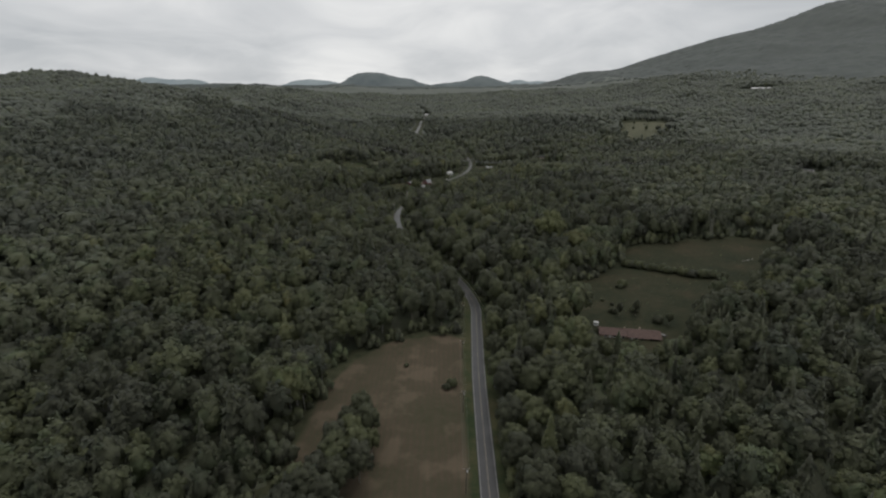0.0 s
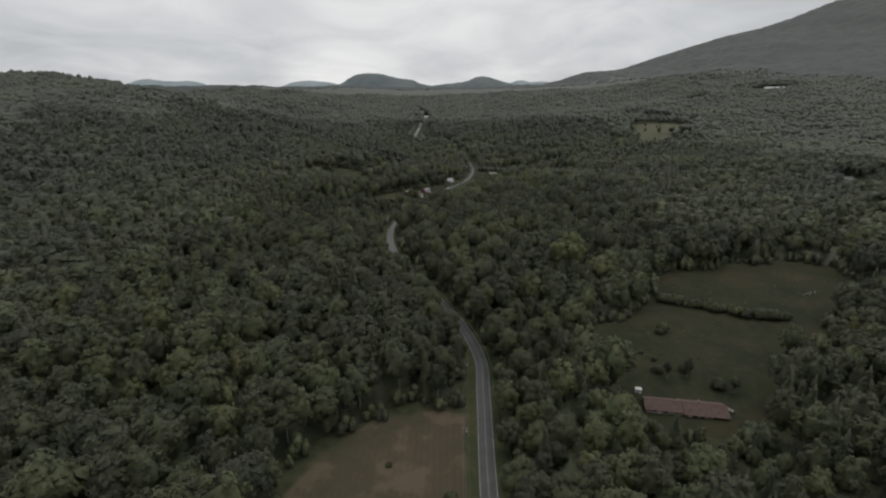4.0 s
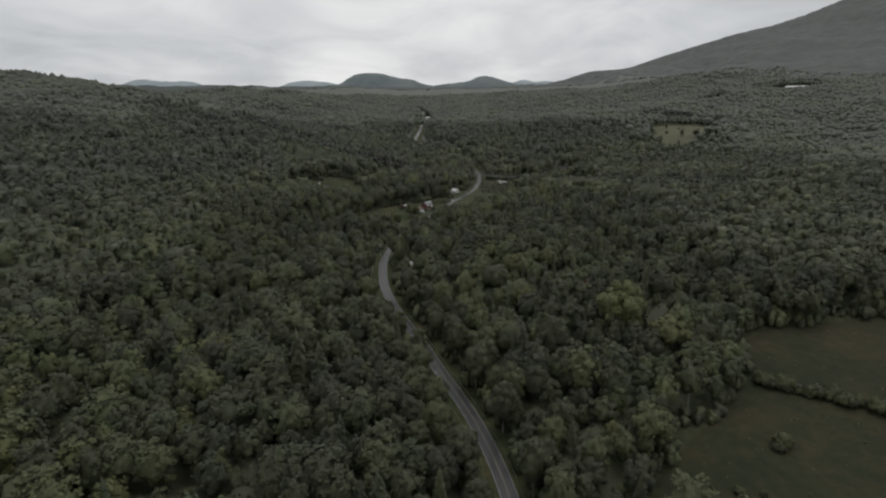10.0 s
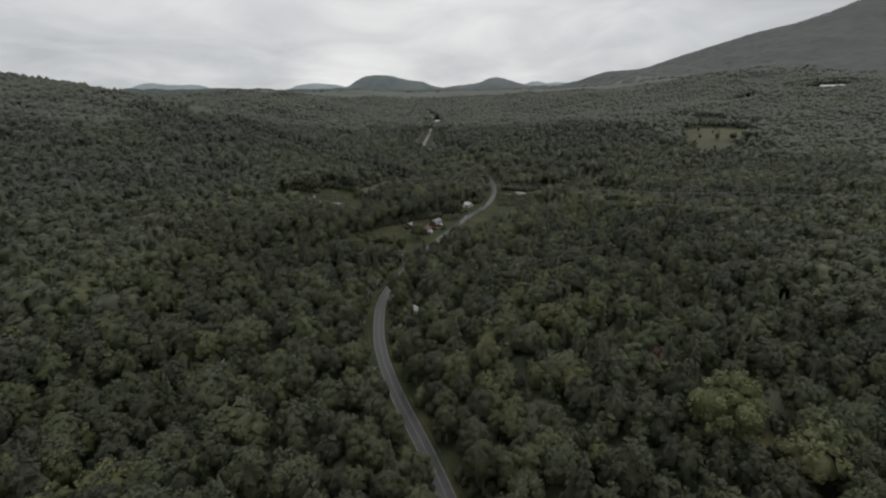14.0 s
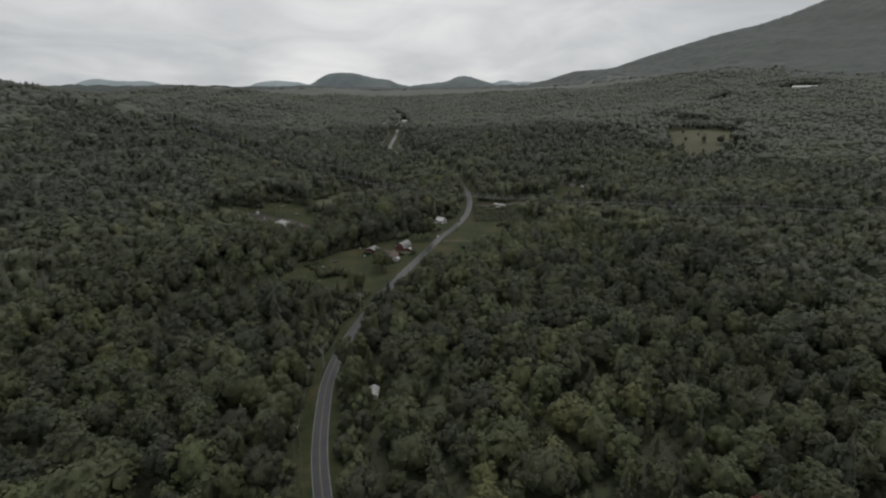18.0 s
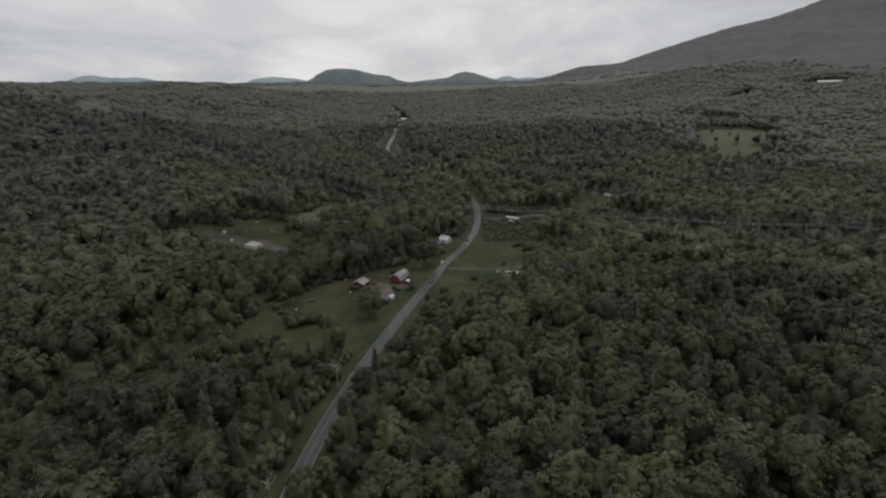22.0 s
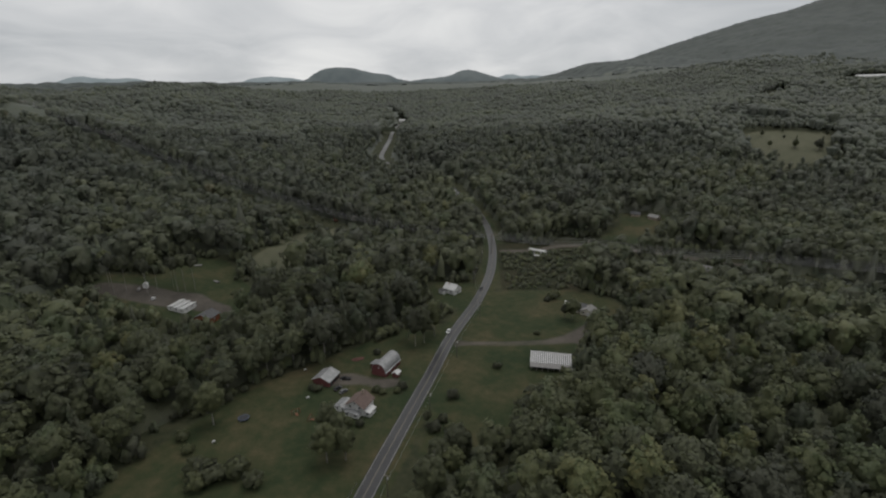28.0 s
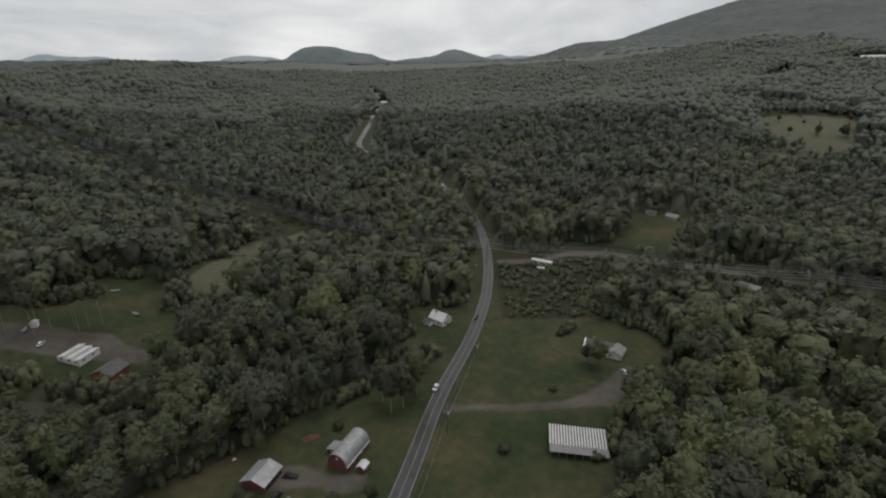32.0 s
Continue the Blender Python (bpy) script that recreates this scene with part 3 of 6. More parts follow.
def broad_crown(seed, lod, wide, tall, mid):
    """A leafy crown: one uneven dome set with leafy clumps and sprays. mid: height of its middle. Third: which way the leaf masses face."""
    rs = np.random.default_rng(seed)
    shape = np.array((wide, wide, tall))
    v, f = {0: ball(9, 6), 1: ball(8, 5), 2: dome(7, 3, 2.45), 3: dome(6, 2, 2.4)}[lod]
    ph = rs.uniform(0, 6.3, 4)
    lump = 1 + 0.12 * np.sin(3 * v[:, 0] + ph[0]) + 0.12 * np.sin(3 * v[:, 1] + ph[1]) + 0.08 * np.sin(5 * v[:, 2] + ph[2])
    taper = 1 - 0.22 * np.clip(-v[:, 2:3], 0, 1)
    grow = {0: 0.70, 1: 0.70, 2: 0.76, 3: 1.05}[lod]
    v = v * (lump * rs.uniform(0.86, 1.1, len(v)))[:, None] * shape * grow * np.concatenate([taper, taper, np.ones_like(taper)], 1)
    if lod > 1:
        # the skirts of far crowns hang low, so that the edge of a wood is closed
        v[:, 2] *= np.where(v[:, 2] < 0, 1.7, 1.0)
    parts = [(v, f)]
    if lod < 3:
        n = {0: 30, 1: 18, 2: 7}[lod]
        q = (np.arange(n) + 0.5) / n
        cz, a = 1 - 1.45 * q, np.arange(n) * 2.4 + rs.uniform(-0.4, 0.4, n)
        cr = np.sqrt(np.clip(1 - cz * cz, 0, 1))
        r = wide * rs.uniform(0.20, 0.40, n) * (0.9, 0.9, 1.1)[lod]
        c = np.column_stack([cr * np.cos(a), cr * np.sin(a), cz]) * shape * 0.76 * rs.uniform(0.7, 1.2, (n, 1))
        if lod == 2:
            c[:, 2] *= np.where(c[:, 2] < 0, 2.2, 1.0)
        knob = {0: dome(6, 2, 1.9), 1: dome(5, 1, 1.5), 2: dome(5, 1, 1.5)}[lod]
        for ci, ri in zip(c, r):
            out = np.array((ci[0] / wide, ci[1] / wide, ci[2] / tall + 0.35))
            out /= np.linalg.norm(out)
            side = np.cross(out, (0.31, 0.87, 0.2))
            side /= np.linalg.norm(side)
            kv = knob[0] * rs.uniform(0.8, 1.18, (len(knob[0]), 1)) * ri
            parts.append((ci + kv[:, :1] * side + kv[:, 1:2] * np.cross(out, side) + kv[:, 2:] * out, knob[1]))
        n_card, size = {0: (1800, 0.5), 1: (620, 0.66), 2: (125, 1.0)}[lod]
        k = rs.integers(0, n, n_card)
        d = rs.normal(size=(n_card, 3)) + (0, 0, 0.4) + 1.1 * c[k] / shape
        d /= np.linalg.norm(d, axis=1)[:, None]
        p = c[k] + d * (r[k] * rs.uniform(0.85, 1.4, n_card))[:, None]
        parts.append(cards(rs, p, d + 0.4 * rs.normal(size=p.shape), size, quad=False))
    v, f = join(parts)
    face = v / shape + (0, 0, {0: 0.3, 1: 0.4, 2: 1.2, 3: 1.7}[lod])
    face *= (1.0, 1.0, 1.8, 2.2)[lod] / np.linalg.norm(face, axis=1)[:, None]
    return v + (0, 0, mid), f, face


def cone_face(v):
    face = np.column_stack([v[:, 0], v[:, 1], np.full(len(v), 2.2)])
    return face / np.linalg.norm(face, axis=1)[:, None]


def conifer_crown(seed, lod, wide, height, low):
    """A pointed crown of drooping tiers."""
    rs = np.random.default_rng(seed)
    parts = []
    if lod >= 2:
        n = 5
        v = [(0, 0, height)] + [(wide * rs.uniform(0.7, 1.1) * math.cos(a), wide * rs.uniform(0.7, 1.1) * math.sin(a), low + rs.uniform(-1, 1)) for a in np.arange(n) * 2 * math.pi / n]
        m = [(0.55 * wide * rs.uniform(0.7, 1.2) * math.cos(a), 0.55 * wide * rs.uniform(0.7, 1.2) * math.sin(a), low + 0.45 * (height - low)) for a in (np.arange(n) + 0.5) * 2 * math.pi / n]
        v = np.array(v + m)
        f = [(0, n + 1 + i, n + 1 + (i + 1) % n) for i in range(n)]
        for i in range(n):
            f += [(n + 1 + i, 1 + i, 1 + (i + 1) % n), (n + 1 + i, 1 + (i + 1) % n, n + 1 + (i + 1) % n)]
        return v, np.array(f), cone_face(v)
    n_tier = 9 if lod == 0 else 6
    seg = 9 if lod == 0 else 7
    for t in range(n_tier):
        q = t / n_tier
        z, r = low + (height - low) * q, wide * (1 - q) ** 0.85
        rad = r * rs.uniform(0.6, 1.15, seg)
        ang = (np.arange(seg) + rs.uniform(-0.3, 0.3, seg)) * 2 * math.pi / seg
        rim = np.column_stack([rad * np.cos(ang), rad * np.sin(ang), z - 0.28 * rad + rs.uniform(-0.3, 0.3, seg)])
        top = np.array([(0, 0, z + (height - low) / n_tier * 1.5)])
        v = np.concatenate([top, rim])
        parts.append((v, np.array([(0, 1 + i, 1 + (i + 1) % seg) for i in range(seg)])))
    n_card = 700 if lod == 0 else 240
    q = rs.uniform(0, 0.97, n_card) ** 1.25
    a = rs.uniform(0, 2 * math.pi, n_card)
    r = wide * (1 - q) ** 0.85 * rs.uniform(0.55, 1.1, n_card)
    p = np.column_stack([r * np.cos(a), r * np.sin(a), low + (height - low) * q - 0.2 * r])
    nrm = np.column_stack([np.cos(a), np.sin(a), np.full(n_card, 1.1)]) + 0.4 * rs.normal(size=(n_card, 3))
    parts.append(cards(rs, p, nrm, 0.6 if lod == 0 else 0.85, False))
    v, f = join(parts)
    return v, f, cone_face(v)


def stem(rs, height, r0, seg, lean=0.03, limbs=0, crown_mid=0.0, crown_wide=0.0):
    """A tapered trunk with limbs."""
    parts = []

    def tube(a, b, ra, rb, n):
        a, b = np.array(a, float), np.array(b, float)
        t = (b - a) / np.linalg.norm(b - a)
        u = np.cross(t, (0.3, 0.9, 0.1))
        u /= np.linalg.norm(u)
        w = np.cross(t, u)
        ring = [(math.cos(2 * math.pi * i / n), math.sin(2 * math.pi * i / n)) for i in range(n)]
        v = np.array([a + ra * (c * u + s * w) for c, s in ring] + [b + rb * (c * u + s * w) for c, s in ring])
        f = []
        for i in range(n):
            j = (i + 1) % n
            f += [(i, j, n + j), (i, n + j, n + i)]
        parts.append((v, np.array(f)))

    top = np.array((rs.uniform(-lean, lean) * height, rs.uniform(-lean, lean) * height, height))
    knee = top * 0.55 + np.array((rs.uniform(-0.2, 0.2), rs.uniform(-0.2, 0.2), 0))
    tube((0, 0, -0.6), knee, r0, r0 * 0.7, seg)
    tube(knee, top, r0 * 0.7, r0 * 0.15, seg)
    for i in range(limbs):
        a = 2 * math.pi * i / limbs + rs.uniform(-0.5, 0.5)
        s = knee + (top - knee) * rs.uniform(-0.25, 0.6)
        e = s + np.array((math.cos(a), math.sin(a), rs.uniform(0.5, 1.1))) * crown_wide * rs.uniform(0.5, 0.85)
        tube(s, e, r0 * 0.38, r0 * 0.1, max(3, seg - 2))
    return join(parts)


def tree_shape(seed, lod, kind):
    """Crown and trunk of one kind of tree, about 20 m high, at its foot."""
    rs = np.random.default_rng(seed + 500)
    if kind == "conifer":
        crown = conifer_crown(seed, lod, 4.0 * rs.uniform(0.85, 1.15), 22.5, 3.5)
        trunk = stem(rs, 20.5, 0.28, 6 if lod == 0 else 3, 0.01)
    elif kind == "slim":
        crown = broad_crown(seed, lod, (3.9, 3.9, 4.8, 4.9)[lod] * rs.uniform(0.9, 1.15), (9.0, 9.0, 7.4, 6.4)[lod], (12.6, 12.6, 13.2, 13.6)[lod])
        trunk = stem(rs, 19, 0.22, 6 if lod == 0 else 3, 0.03, 5 if lod == 0 else 0, 13, 3)
    else:
        crown = broad_crown(seed, lod, (5.7, 5.7, 6.3, 5.9)[lod] * rs.uniform(0.82, 1.15), (7.8, 7.8, 6.2, 5.6)[lod] * rs.uniform(0.9, 1.15), (12.2, 12.2, 12.8, 12.8)[lod])
        trunk = stem(rs, 16.5, 0.32, 7 if lod == 0 else 3, 0.03, 6 if lod == 0 else 0, 12, 6.0)
    return crown, trunk


KINDS = ["broad"] * 6 + ["slim"] * 3 + ["conifer"] * 2


def scatter(x0, x1, y0, y1, gap):
    """A jittered grid of plan points."""
    gx, gy = np.meshgrid(np.arange(x0, x1, gap), np.arange(y0, y1, gap))
    gx = gx + (np.arange(gx.shape[0]) % 2)[:, None] * gap / 2
    x, y = gx.ravel() + rng.uniform(-0.4, 0.4, gx.size) * gap, gy.ravel() + rng.uniform(-0.4, 0.4, gx.size) * gap
    return x, y


def wooded(x, y, margin=3.5):
    """Which plan points bear forest: outside the open ground and off the road."""
    ok = np.ones(len(x), bool)
    x0, y0 = x, y
    x = x + 4.5 * np.sin(0.11 * y0 + 1.3 * np.sin(0.07 * x0)) + 1.8 * np.sin(7.1 * x0 + 3.3 * y0)
    y = y + 4.5 * np.sin(0.13 * x0 + 1.1 * np.sin(0.05 * y0)) + 1.8 * np.sin(5.3 * y0 - 4.1 * x0)
    for kind, poly in OPEN.values():
        for dx, dy in ((0, 0), (margin, 0), (-margin, 0), (0, margin), (0, -margin)):
            ok &= ~inside(x + dx, y + dy, poly)
    x, y = x0, y0
    near = (np.abs(x) < 160) & (y < 2100)
    d = np.full(len(x), 1e3)
    d[near] = line_distance(x[near], y[near], ROAD_LINE)
    side = x - np.interp(y, RY, RX)
    ok &= d > np.where(side < 0, np.where((y > 370) & (y < 500), 9.0, np.where((y >= 500) & (y < 760), 10.5, 12.5)), np.where(y > 940, 14.0, np.where(y > 690, 21.0, 8.2)))
    ok &= ~((y > 1330) & (y < 1640) & (d < 20))
    # the cut under the power line
    run = (y > 780) & (y < 1300) & (np.abs(x) < 650)
    w = np.full(len(x), 1e3)
    w[run] = line_distance(x[run], y[run], spline(CUT, 6.0))
    return ok & (w > 13)


def patchiness(x, y):
    """Slow variation of species over the land, from 0 to 1."""
    return 0.5 + 0.25 * (np.sin(x * 0.021 + 1.3 * np.sin(y * 0.013)) + np.sin(y * 0.027 + 1.7 * np.sin(x * 0.017 + 2)))


# trees lowered to fit the camera's view of the clearings: outline and share of the full height
LOWERED = [([(-230, 868), (-168, 870), (-140, 860), (-116, 874), (-104, 850), (-140, 828), (-230, 832)], 0.46), ([(-6, 862), (22, 880), (24, 900), (-10, 905)], 0.3), ([(70, 264), (92, 262), (132, 255), (134, 215), (72, 215)], 0.34),
         ([(-170, 722), (-128, 718), (-108, 708), (-50, 692), (-48, 655), (-170, 655)], 0.5), ([(-150, 946), (-106, 952), (-96, 915), (-156, 912)], 0.36), ([(-124, 1002), (-84, 1044), (-72, 1072), (-60, 1030), (-104, 990)], 0.35),
         ([(425, 1200), (465, 1195), (535, 1214), (570, 1250), (580, 1190), (540, 1140), (420, 1120)], 0.45), ([(1050, 1940), (1370, 2020), (1220, 1740), (970, 1790)], 0.5), ([(740, 1740), (900, 1800), (860, 1680), (720, 1650)], 0.5), ([(-50, 556), (-22, 556), (-20, 505), (-54, 505)], 0.36), ([(-154, 863), (-126, 863), (-124, 832), (-158, 832)], 0.5), ([(-110, 1590), (-35, 1590), (-35, 1770), (-110, 1770)], 0.4), ([(480, 1360), (530, 1352), (590, 1340), (615, 1305), (660, 1330), (600, 1400), (480, 1420)], 0.45), ([(1080, 1935), (1235, 2022), (1335, 1995), (1360, 2060), (1230, 2090), (1050, 1990)], 0.5),
         ([(485, 690), (590, 720), (580, 620), (470, 600)], 0.5), ([(195, 1066), (252, 1086), (262, 1020), (205, 1000)], 0.4), ([(-130, 1450), (-30, 1450), (-20, 1240), (-130, 1240)], 0.5), ([(150, 955), (227, 902), (330, 838), (460, 756), (440, 715), (310, 795), (215, 855), (140, 910)], 0.6), ([(-520, 1250), (-372, 1178), (-226, 1108), (-85, 1050), (-85, 1000), (-226, 1055), (-372, 1122), (-520, 1195)], 0.55), ([(-84, 780), (-130, 800), (-128, 850), (-60, 850)], 0.8)]


def plant(name, x, y, lod, label, low_scale=1.0):
    """Joins many trees into one mesh."""
    shapes = [tree_shape(100 * lod + i, lod, k) for i, k in enumerate(KINDS)]
    pat = patchiness(x, y)
    u = rng.uniform(0, 1, len(x))
    pick = np.where(u < (0.04 + 0.14 * (pat < 0.25)) * (1.0, 1.0, 0.7, 0.2)[lod], rng.integers(9, 11, len(x)), np.where(u > 0.68, rng.integers(6, 9, len(x)), rng.integers(0, 6, len(x))))
    # stands of pine
    pines = ((x > 55) & (y < 262) | (x > 35) & (x < 150) & (y > 455) & (y < 570)) & (rng.uniform(0, 1, len(x)) < 0.32)
    pick = np.where(pines, rng.integers(9, 11, len(x)), pick)
    zs = land(x, y)
    size = (rng.normal(1.14, (0.27, 0.27, 0.25, 0.17)[lod], len(x)) + 0.22 * np.sin(x / 23 + 2 * np.sin(y / 31)) * np.sin(y / 27)).clip(0.6, 1.85) * low_scale
    broad = np.ones(len(x))
    for poly, share in LOWERED:
        m = inside(x, y, poly)
        size[m] *= share
        broad[m] = share ** -0.4
    # the painted haze grows with the height of the ground
    haze_tint = np.clip((zs - 6) / 90, 0, 0.55) * rng.uniform(0.6, 1.0, len(x))
    tint = (0.38 + 0.42 * (pat - 0.5) + rng.normal(0, (0.20, 0.20, 0.15, 0.11)[lod], len(x))).clip(0.02, 0.85)
    for poly, share in LOWERED:
        tint[inside(x, y, poly)] += 0.12
    tint = np.where(pick >= 9, rng.uniform(0.05, 0.35, len(x)), tint)
    turn = rng.uniform(0, 2 * math.pi, len(x))
    V, Fc, N, T, C, MI, o = [], [], [], [], [], [], 0
    for k, (crown, trunk) in enumerate(shapes):
        sel = np.nonzero(pick == k)[0]
        if not len(sel):
            continue
        v, f, face = crown
        mi = np.zeros(len(f), int)
        if lod < 2:
            mi = np.concatenate([mi, np.full(len(trunk[1]), 2 if KINDS[k] == "slim" else 1)])
            face = np.concatenate([face, np.zeros((len(trunk[0]), 3))])
            v, f = join([crown[:2], trunk])
        c, s = np.cos(turn[sel]), np.sin(turn[sel])
        sc = size[sel]
        wx = sc * broad[sel] * rng.uniform(0.88, 1.14, len(sel))
        px = (v[None, :, 0] * c[:, None] - v[None, :, 1] * s[:, None]) * wx[:, None] + x[sel][:, None]
        py = (v[None, :, 0] * s[:, None] + v[None, :, 1] * c[:, None]) * wx[:, None] + y[sel][:, None]
        pz = v[None, :, 2] * (0.35 + 0.65 * sc)[:, None] + zs[sel][:, None]
        V.append(np.stack([px, py, pz], -1).reshape(-1, 3))
        Fc.append((f[None] + (np.arange(len(sel)) * len(v))[:, None, None] + o).reshape(-1, 3))
        N.append(np.stack([face[None, :, 0] * c[:, None] - face[None, :, 1] * s[:, None], face[None, :, 0] * s[:, None] + face[None, :, 1] * c[:, None], face[None, :, 2] + 0 * c[:, None]], -1).reshape(-1, 3))
        T.append(np.repeat(tint[sel], len(v)))
        C.append(np.repeat(haze_tint[sel], len(v)))
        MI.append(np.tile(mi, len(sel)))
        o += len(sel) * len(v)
    me = mesh_from(name, np.concatenate(V), np.concatenate(Fc), [M_LEAF, M_BARK, M_PALEBARK], {"face": np.concatenate(N), "tint": np.concatenate(T), "haze_tint": np.concatenate(C)}, np.concatenate(MI))
    return tagged(new(name, me), label, "woods", kind="stuff")


def reach(x, y):
    """Distance in plan from the stretch of valley that is flown over."""
    return np.hypot(x + 5, np.where(y > 665, 0.76, 1.0) * (y - np.clip(y, 0, 665)))


def ragged(x, y):
    return reach(x, y) + 16 * np.sin(x * 0.09 + 2 * np.sin(y * 0.05)) + 14 * np.sin(y * 0.11 + x * 0.03) + 0.08 * reach(x, y) * np.sin(x * 0.013 + y * 0.021)


def beside_ranch(x, y):
    return (x > 40) & (x < 335) & (y > 225) & (y < 490)


def fan(x, y):
    return (np.abs(x) < 1.02 * y + 70) & (y > 60)


fx, fy = scatter(-300, 340, 70, 1000, 10.2)
ok = wooded(fx, fy) & ((ragged(fx, fy) < 215) | beside_ranch(fx, fy)) & fan(fx, fy)
fx, fy = fx[ok], fy[ok]
verge = line_distance(fx, fy, ROAD_LINE)
# the trees beside the road are things of their own
order = np.argsort(verge)
single = np.zeros(len(fx), bool)
single[order[:240]] = True
plant("near_woods", fx[~single], fy[~single], 1, "dense mixed broadleaf and conifer woods in late summer")
mx, my = scatter(-720, 720, 70, 1560, 11.0)
ok = wooded(mx, my) & (ragged(mx, my) >= 215) & ~beside_ranch(mx, my) & (ragged(mx, my) < 640) & fan(mx, my)
plant("middle_woods", mx[ok], my[ok], 2, "dense dull green broadleaf woods over the valley sides")
dx_, dy_ = scatter(-1900, 2000, 120, 2560, 10.4)
ok = wooded(dx_, dy_) & (ragged(dx_, dy_) >= 640) & ((reach(dx_, dy_) < 1950 - 450 * rng.uniform(0, 1, len(dx_)) ** 2) | (np.hypot(dx_ - 1200, dy_ - 1940) < 330)) & fan(dx_, dy_)
sx, sy = scatter(-760, 760, -160, 720, 11.6)
rest = ~fan(sx, sy) & wooded(sx, sy)
dx_, dy_ = np.concatenate([dx_[ok], sx[rest]]), np.concatenate([dy_[ok], sy[rest]])
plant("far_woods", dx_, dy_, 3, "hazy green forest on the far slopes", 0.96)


def understory():
    """Saplings and brush that close the floor of the woods."""
    gx, gy = np.arange(-700, 701, 6.0), np.arange(70, 1545, 6.0)
    X, Y = np.meshgrid(gx, gy)
    X, Y = X + rng.uniform(-2.4, 2.4, X.shape), Y + rng.uniform(-2.4, 2.4, X.shape)
    ok, deep = wooded(X.ravel(), Y.ravel(), 13.0).reshape(X.shape), wooded(X.ravel(), Y.ravel(), 24.0).reshape(X.shape)
    high = np.ones(X.shape)
    for poly, share in LOWERED:
        high[inside(X, Y, poly)] = share * 0.6
    ok &= (line_distance(X.ravel(), Y.ravel(), ROAD_LINE).reshape(X.shape) > 17)
    cut = line_distance(X.ravel(), Y.ravel(), spline(CUT, 8.0)).reshape(X.shape)
    ok, deep = ok & (cut > 20), deep & (cut > 34)
    Z = land(X, Y) + np.where(ok, high * np.where(deep, np.where(reach(X, Y) < 240, 7.2, 11.2) + rng.uniform(-4.0, 4.0, X.shape), 2.5), -0.6)
    i = np.arange(X.size).reshape(X.shape)
    f = np.stack([i[:-1, :-1], i[:-1, 1:], i[1:, 1:], i[1:, :-1]], -1).reshape(-1, 4)
    fx_, fy_ = X.ravel()[f[:, 0]], Y.ravel()[f[:, 0]]
    f = f[(ok.ravel()[f].sum(1) >= 1) & (reach(fx_, fy_) < 680) & fan(fx_, fy_)]
    p = np.stack([X.ravel(), Y.ravel(), Z.ravel()], -1)
    used, inv = np.unique(f, return_inverse=True)
    v, q = p[used], inv.reshape(-1, 4)
    tris = np.concatenate([q[:, :3], q[:, [0, 2, 3]]])
    # leaf sprays over the brush that is flown over
    near = f[(reach(p[f[:, 0], 0], p[f[:, 0], 1]) < 240) & (p[f, 2].min(1) > land(p[f[:, 0], 0], p[f[:, 0], 1]))]
    w = rng.dirichlet((1.0, 1.0, 1.0, 1.0), (len(near), 14))
    spot = np.einsum("nkc,ncd->nkd", w, p[near]).reshape(-1, 3) + (0, 0, 0.5)
    spray = cards(rng, spot, rng.normal(size=spot.shape) * 0.6 + (0, 0, 1.0), 0.95, False)
    v, tris = join([(v, tris), spray])
    n = len(v)
    me = mesh_from("understory", v, tris, [M_LEAF], {"face": np.tile((0.0, 0.0, 0.9), (n, 1)), "tint": rng.uniform(0.08, 0.42, n), "haze_tint": np.clip((land(v[:, 0], v[:, 1]) - 8) / 90, 0, 0.5)})
    tagged(new("understory", me), "saplings and brush under the woods", "undergrowth", kind="stuff")


understory()


def part(name, mesh, parent, label=""):
    ob = new(name, mesh)
    ob.parent = parent
    if label:
        ob["label"] = label
    return ob


TREE_MESHES = []
for i, k in enumerate(KINDS):
    (cv, cf, cn), (tv, tf) = tree_shape(i, 0, k)
    TREE_MESHES.append((k, mesh_from("crown", cv, cf, [M_LEAF_TREE], {"face": cn}), mesh_from("trunk", tv, tf, [M_PALEBARK if k == "slim" else M_BARK])))


def tree(x, y, i, scale, turn, label="leafy green broadleaf tree at the roadside", group="trees beside the road"):
    k, crown, trunk = TREE_MESHES[i]
    ob = new("conifer_tree" if k == "conifer" else "tree")
    ob.matrix_world = pose(x, y, z_at(x, y), 0, 0, turn) @ Matrix.Scale(scale, 4)
    part("trunk", trunk, ob), part("crown", crown, ob)
    return tagged(ob, label.replace("broadleaf", "dark conifer") if k == "conifer" else label, "tree", group)


def grown(x, y):
    """Share of the full height that trees reach at a place."""
    return min([1.0] + [share ** 0.8 for poly, share in LOWERED if inside(np.array([x]), np.array([y]), poly)[0]])


for x, y in zip(fx[single], fy[single]):
    tree(x, y, int(rng.choice([0, 1, 2, 3, 4, 5, 6, 7, 8, 9, 10], p=[0.12] * 6 + [0.07] * 3 + [0.035] * 2)), float(rng.uniform(0.75, 1.2)) * grown(x, y), float(rng.uniform(0, 360)))

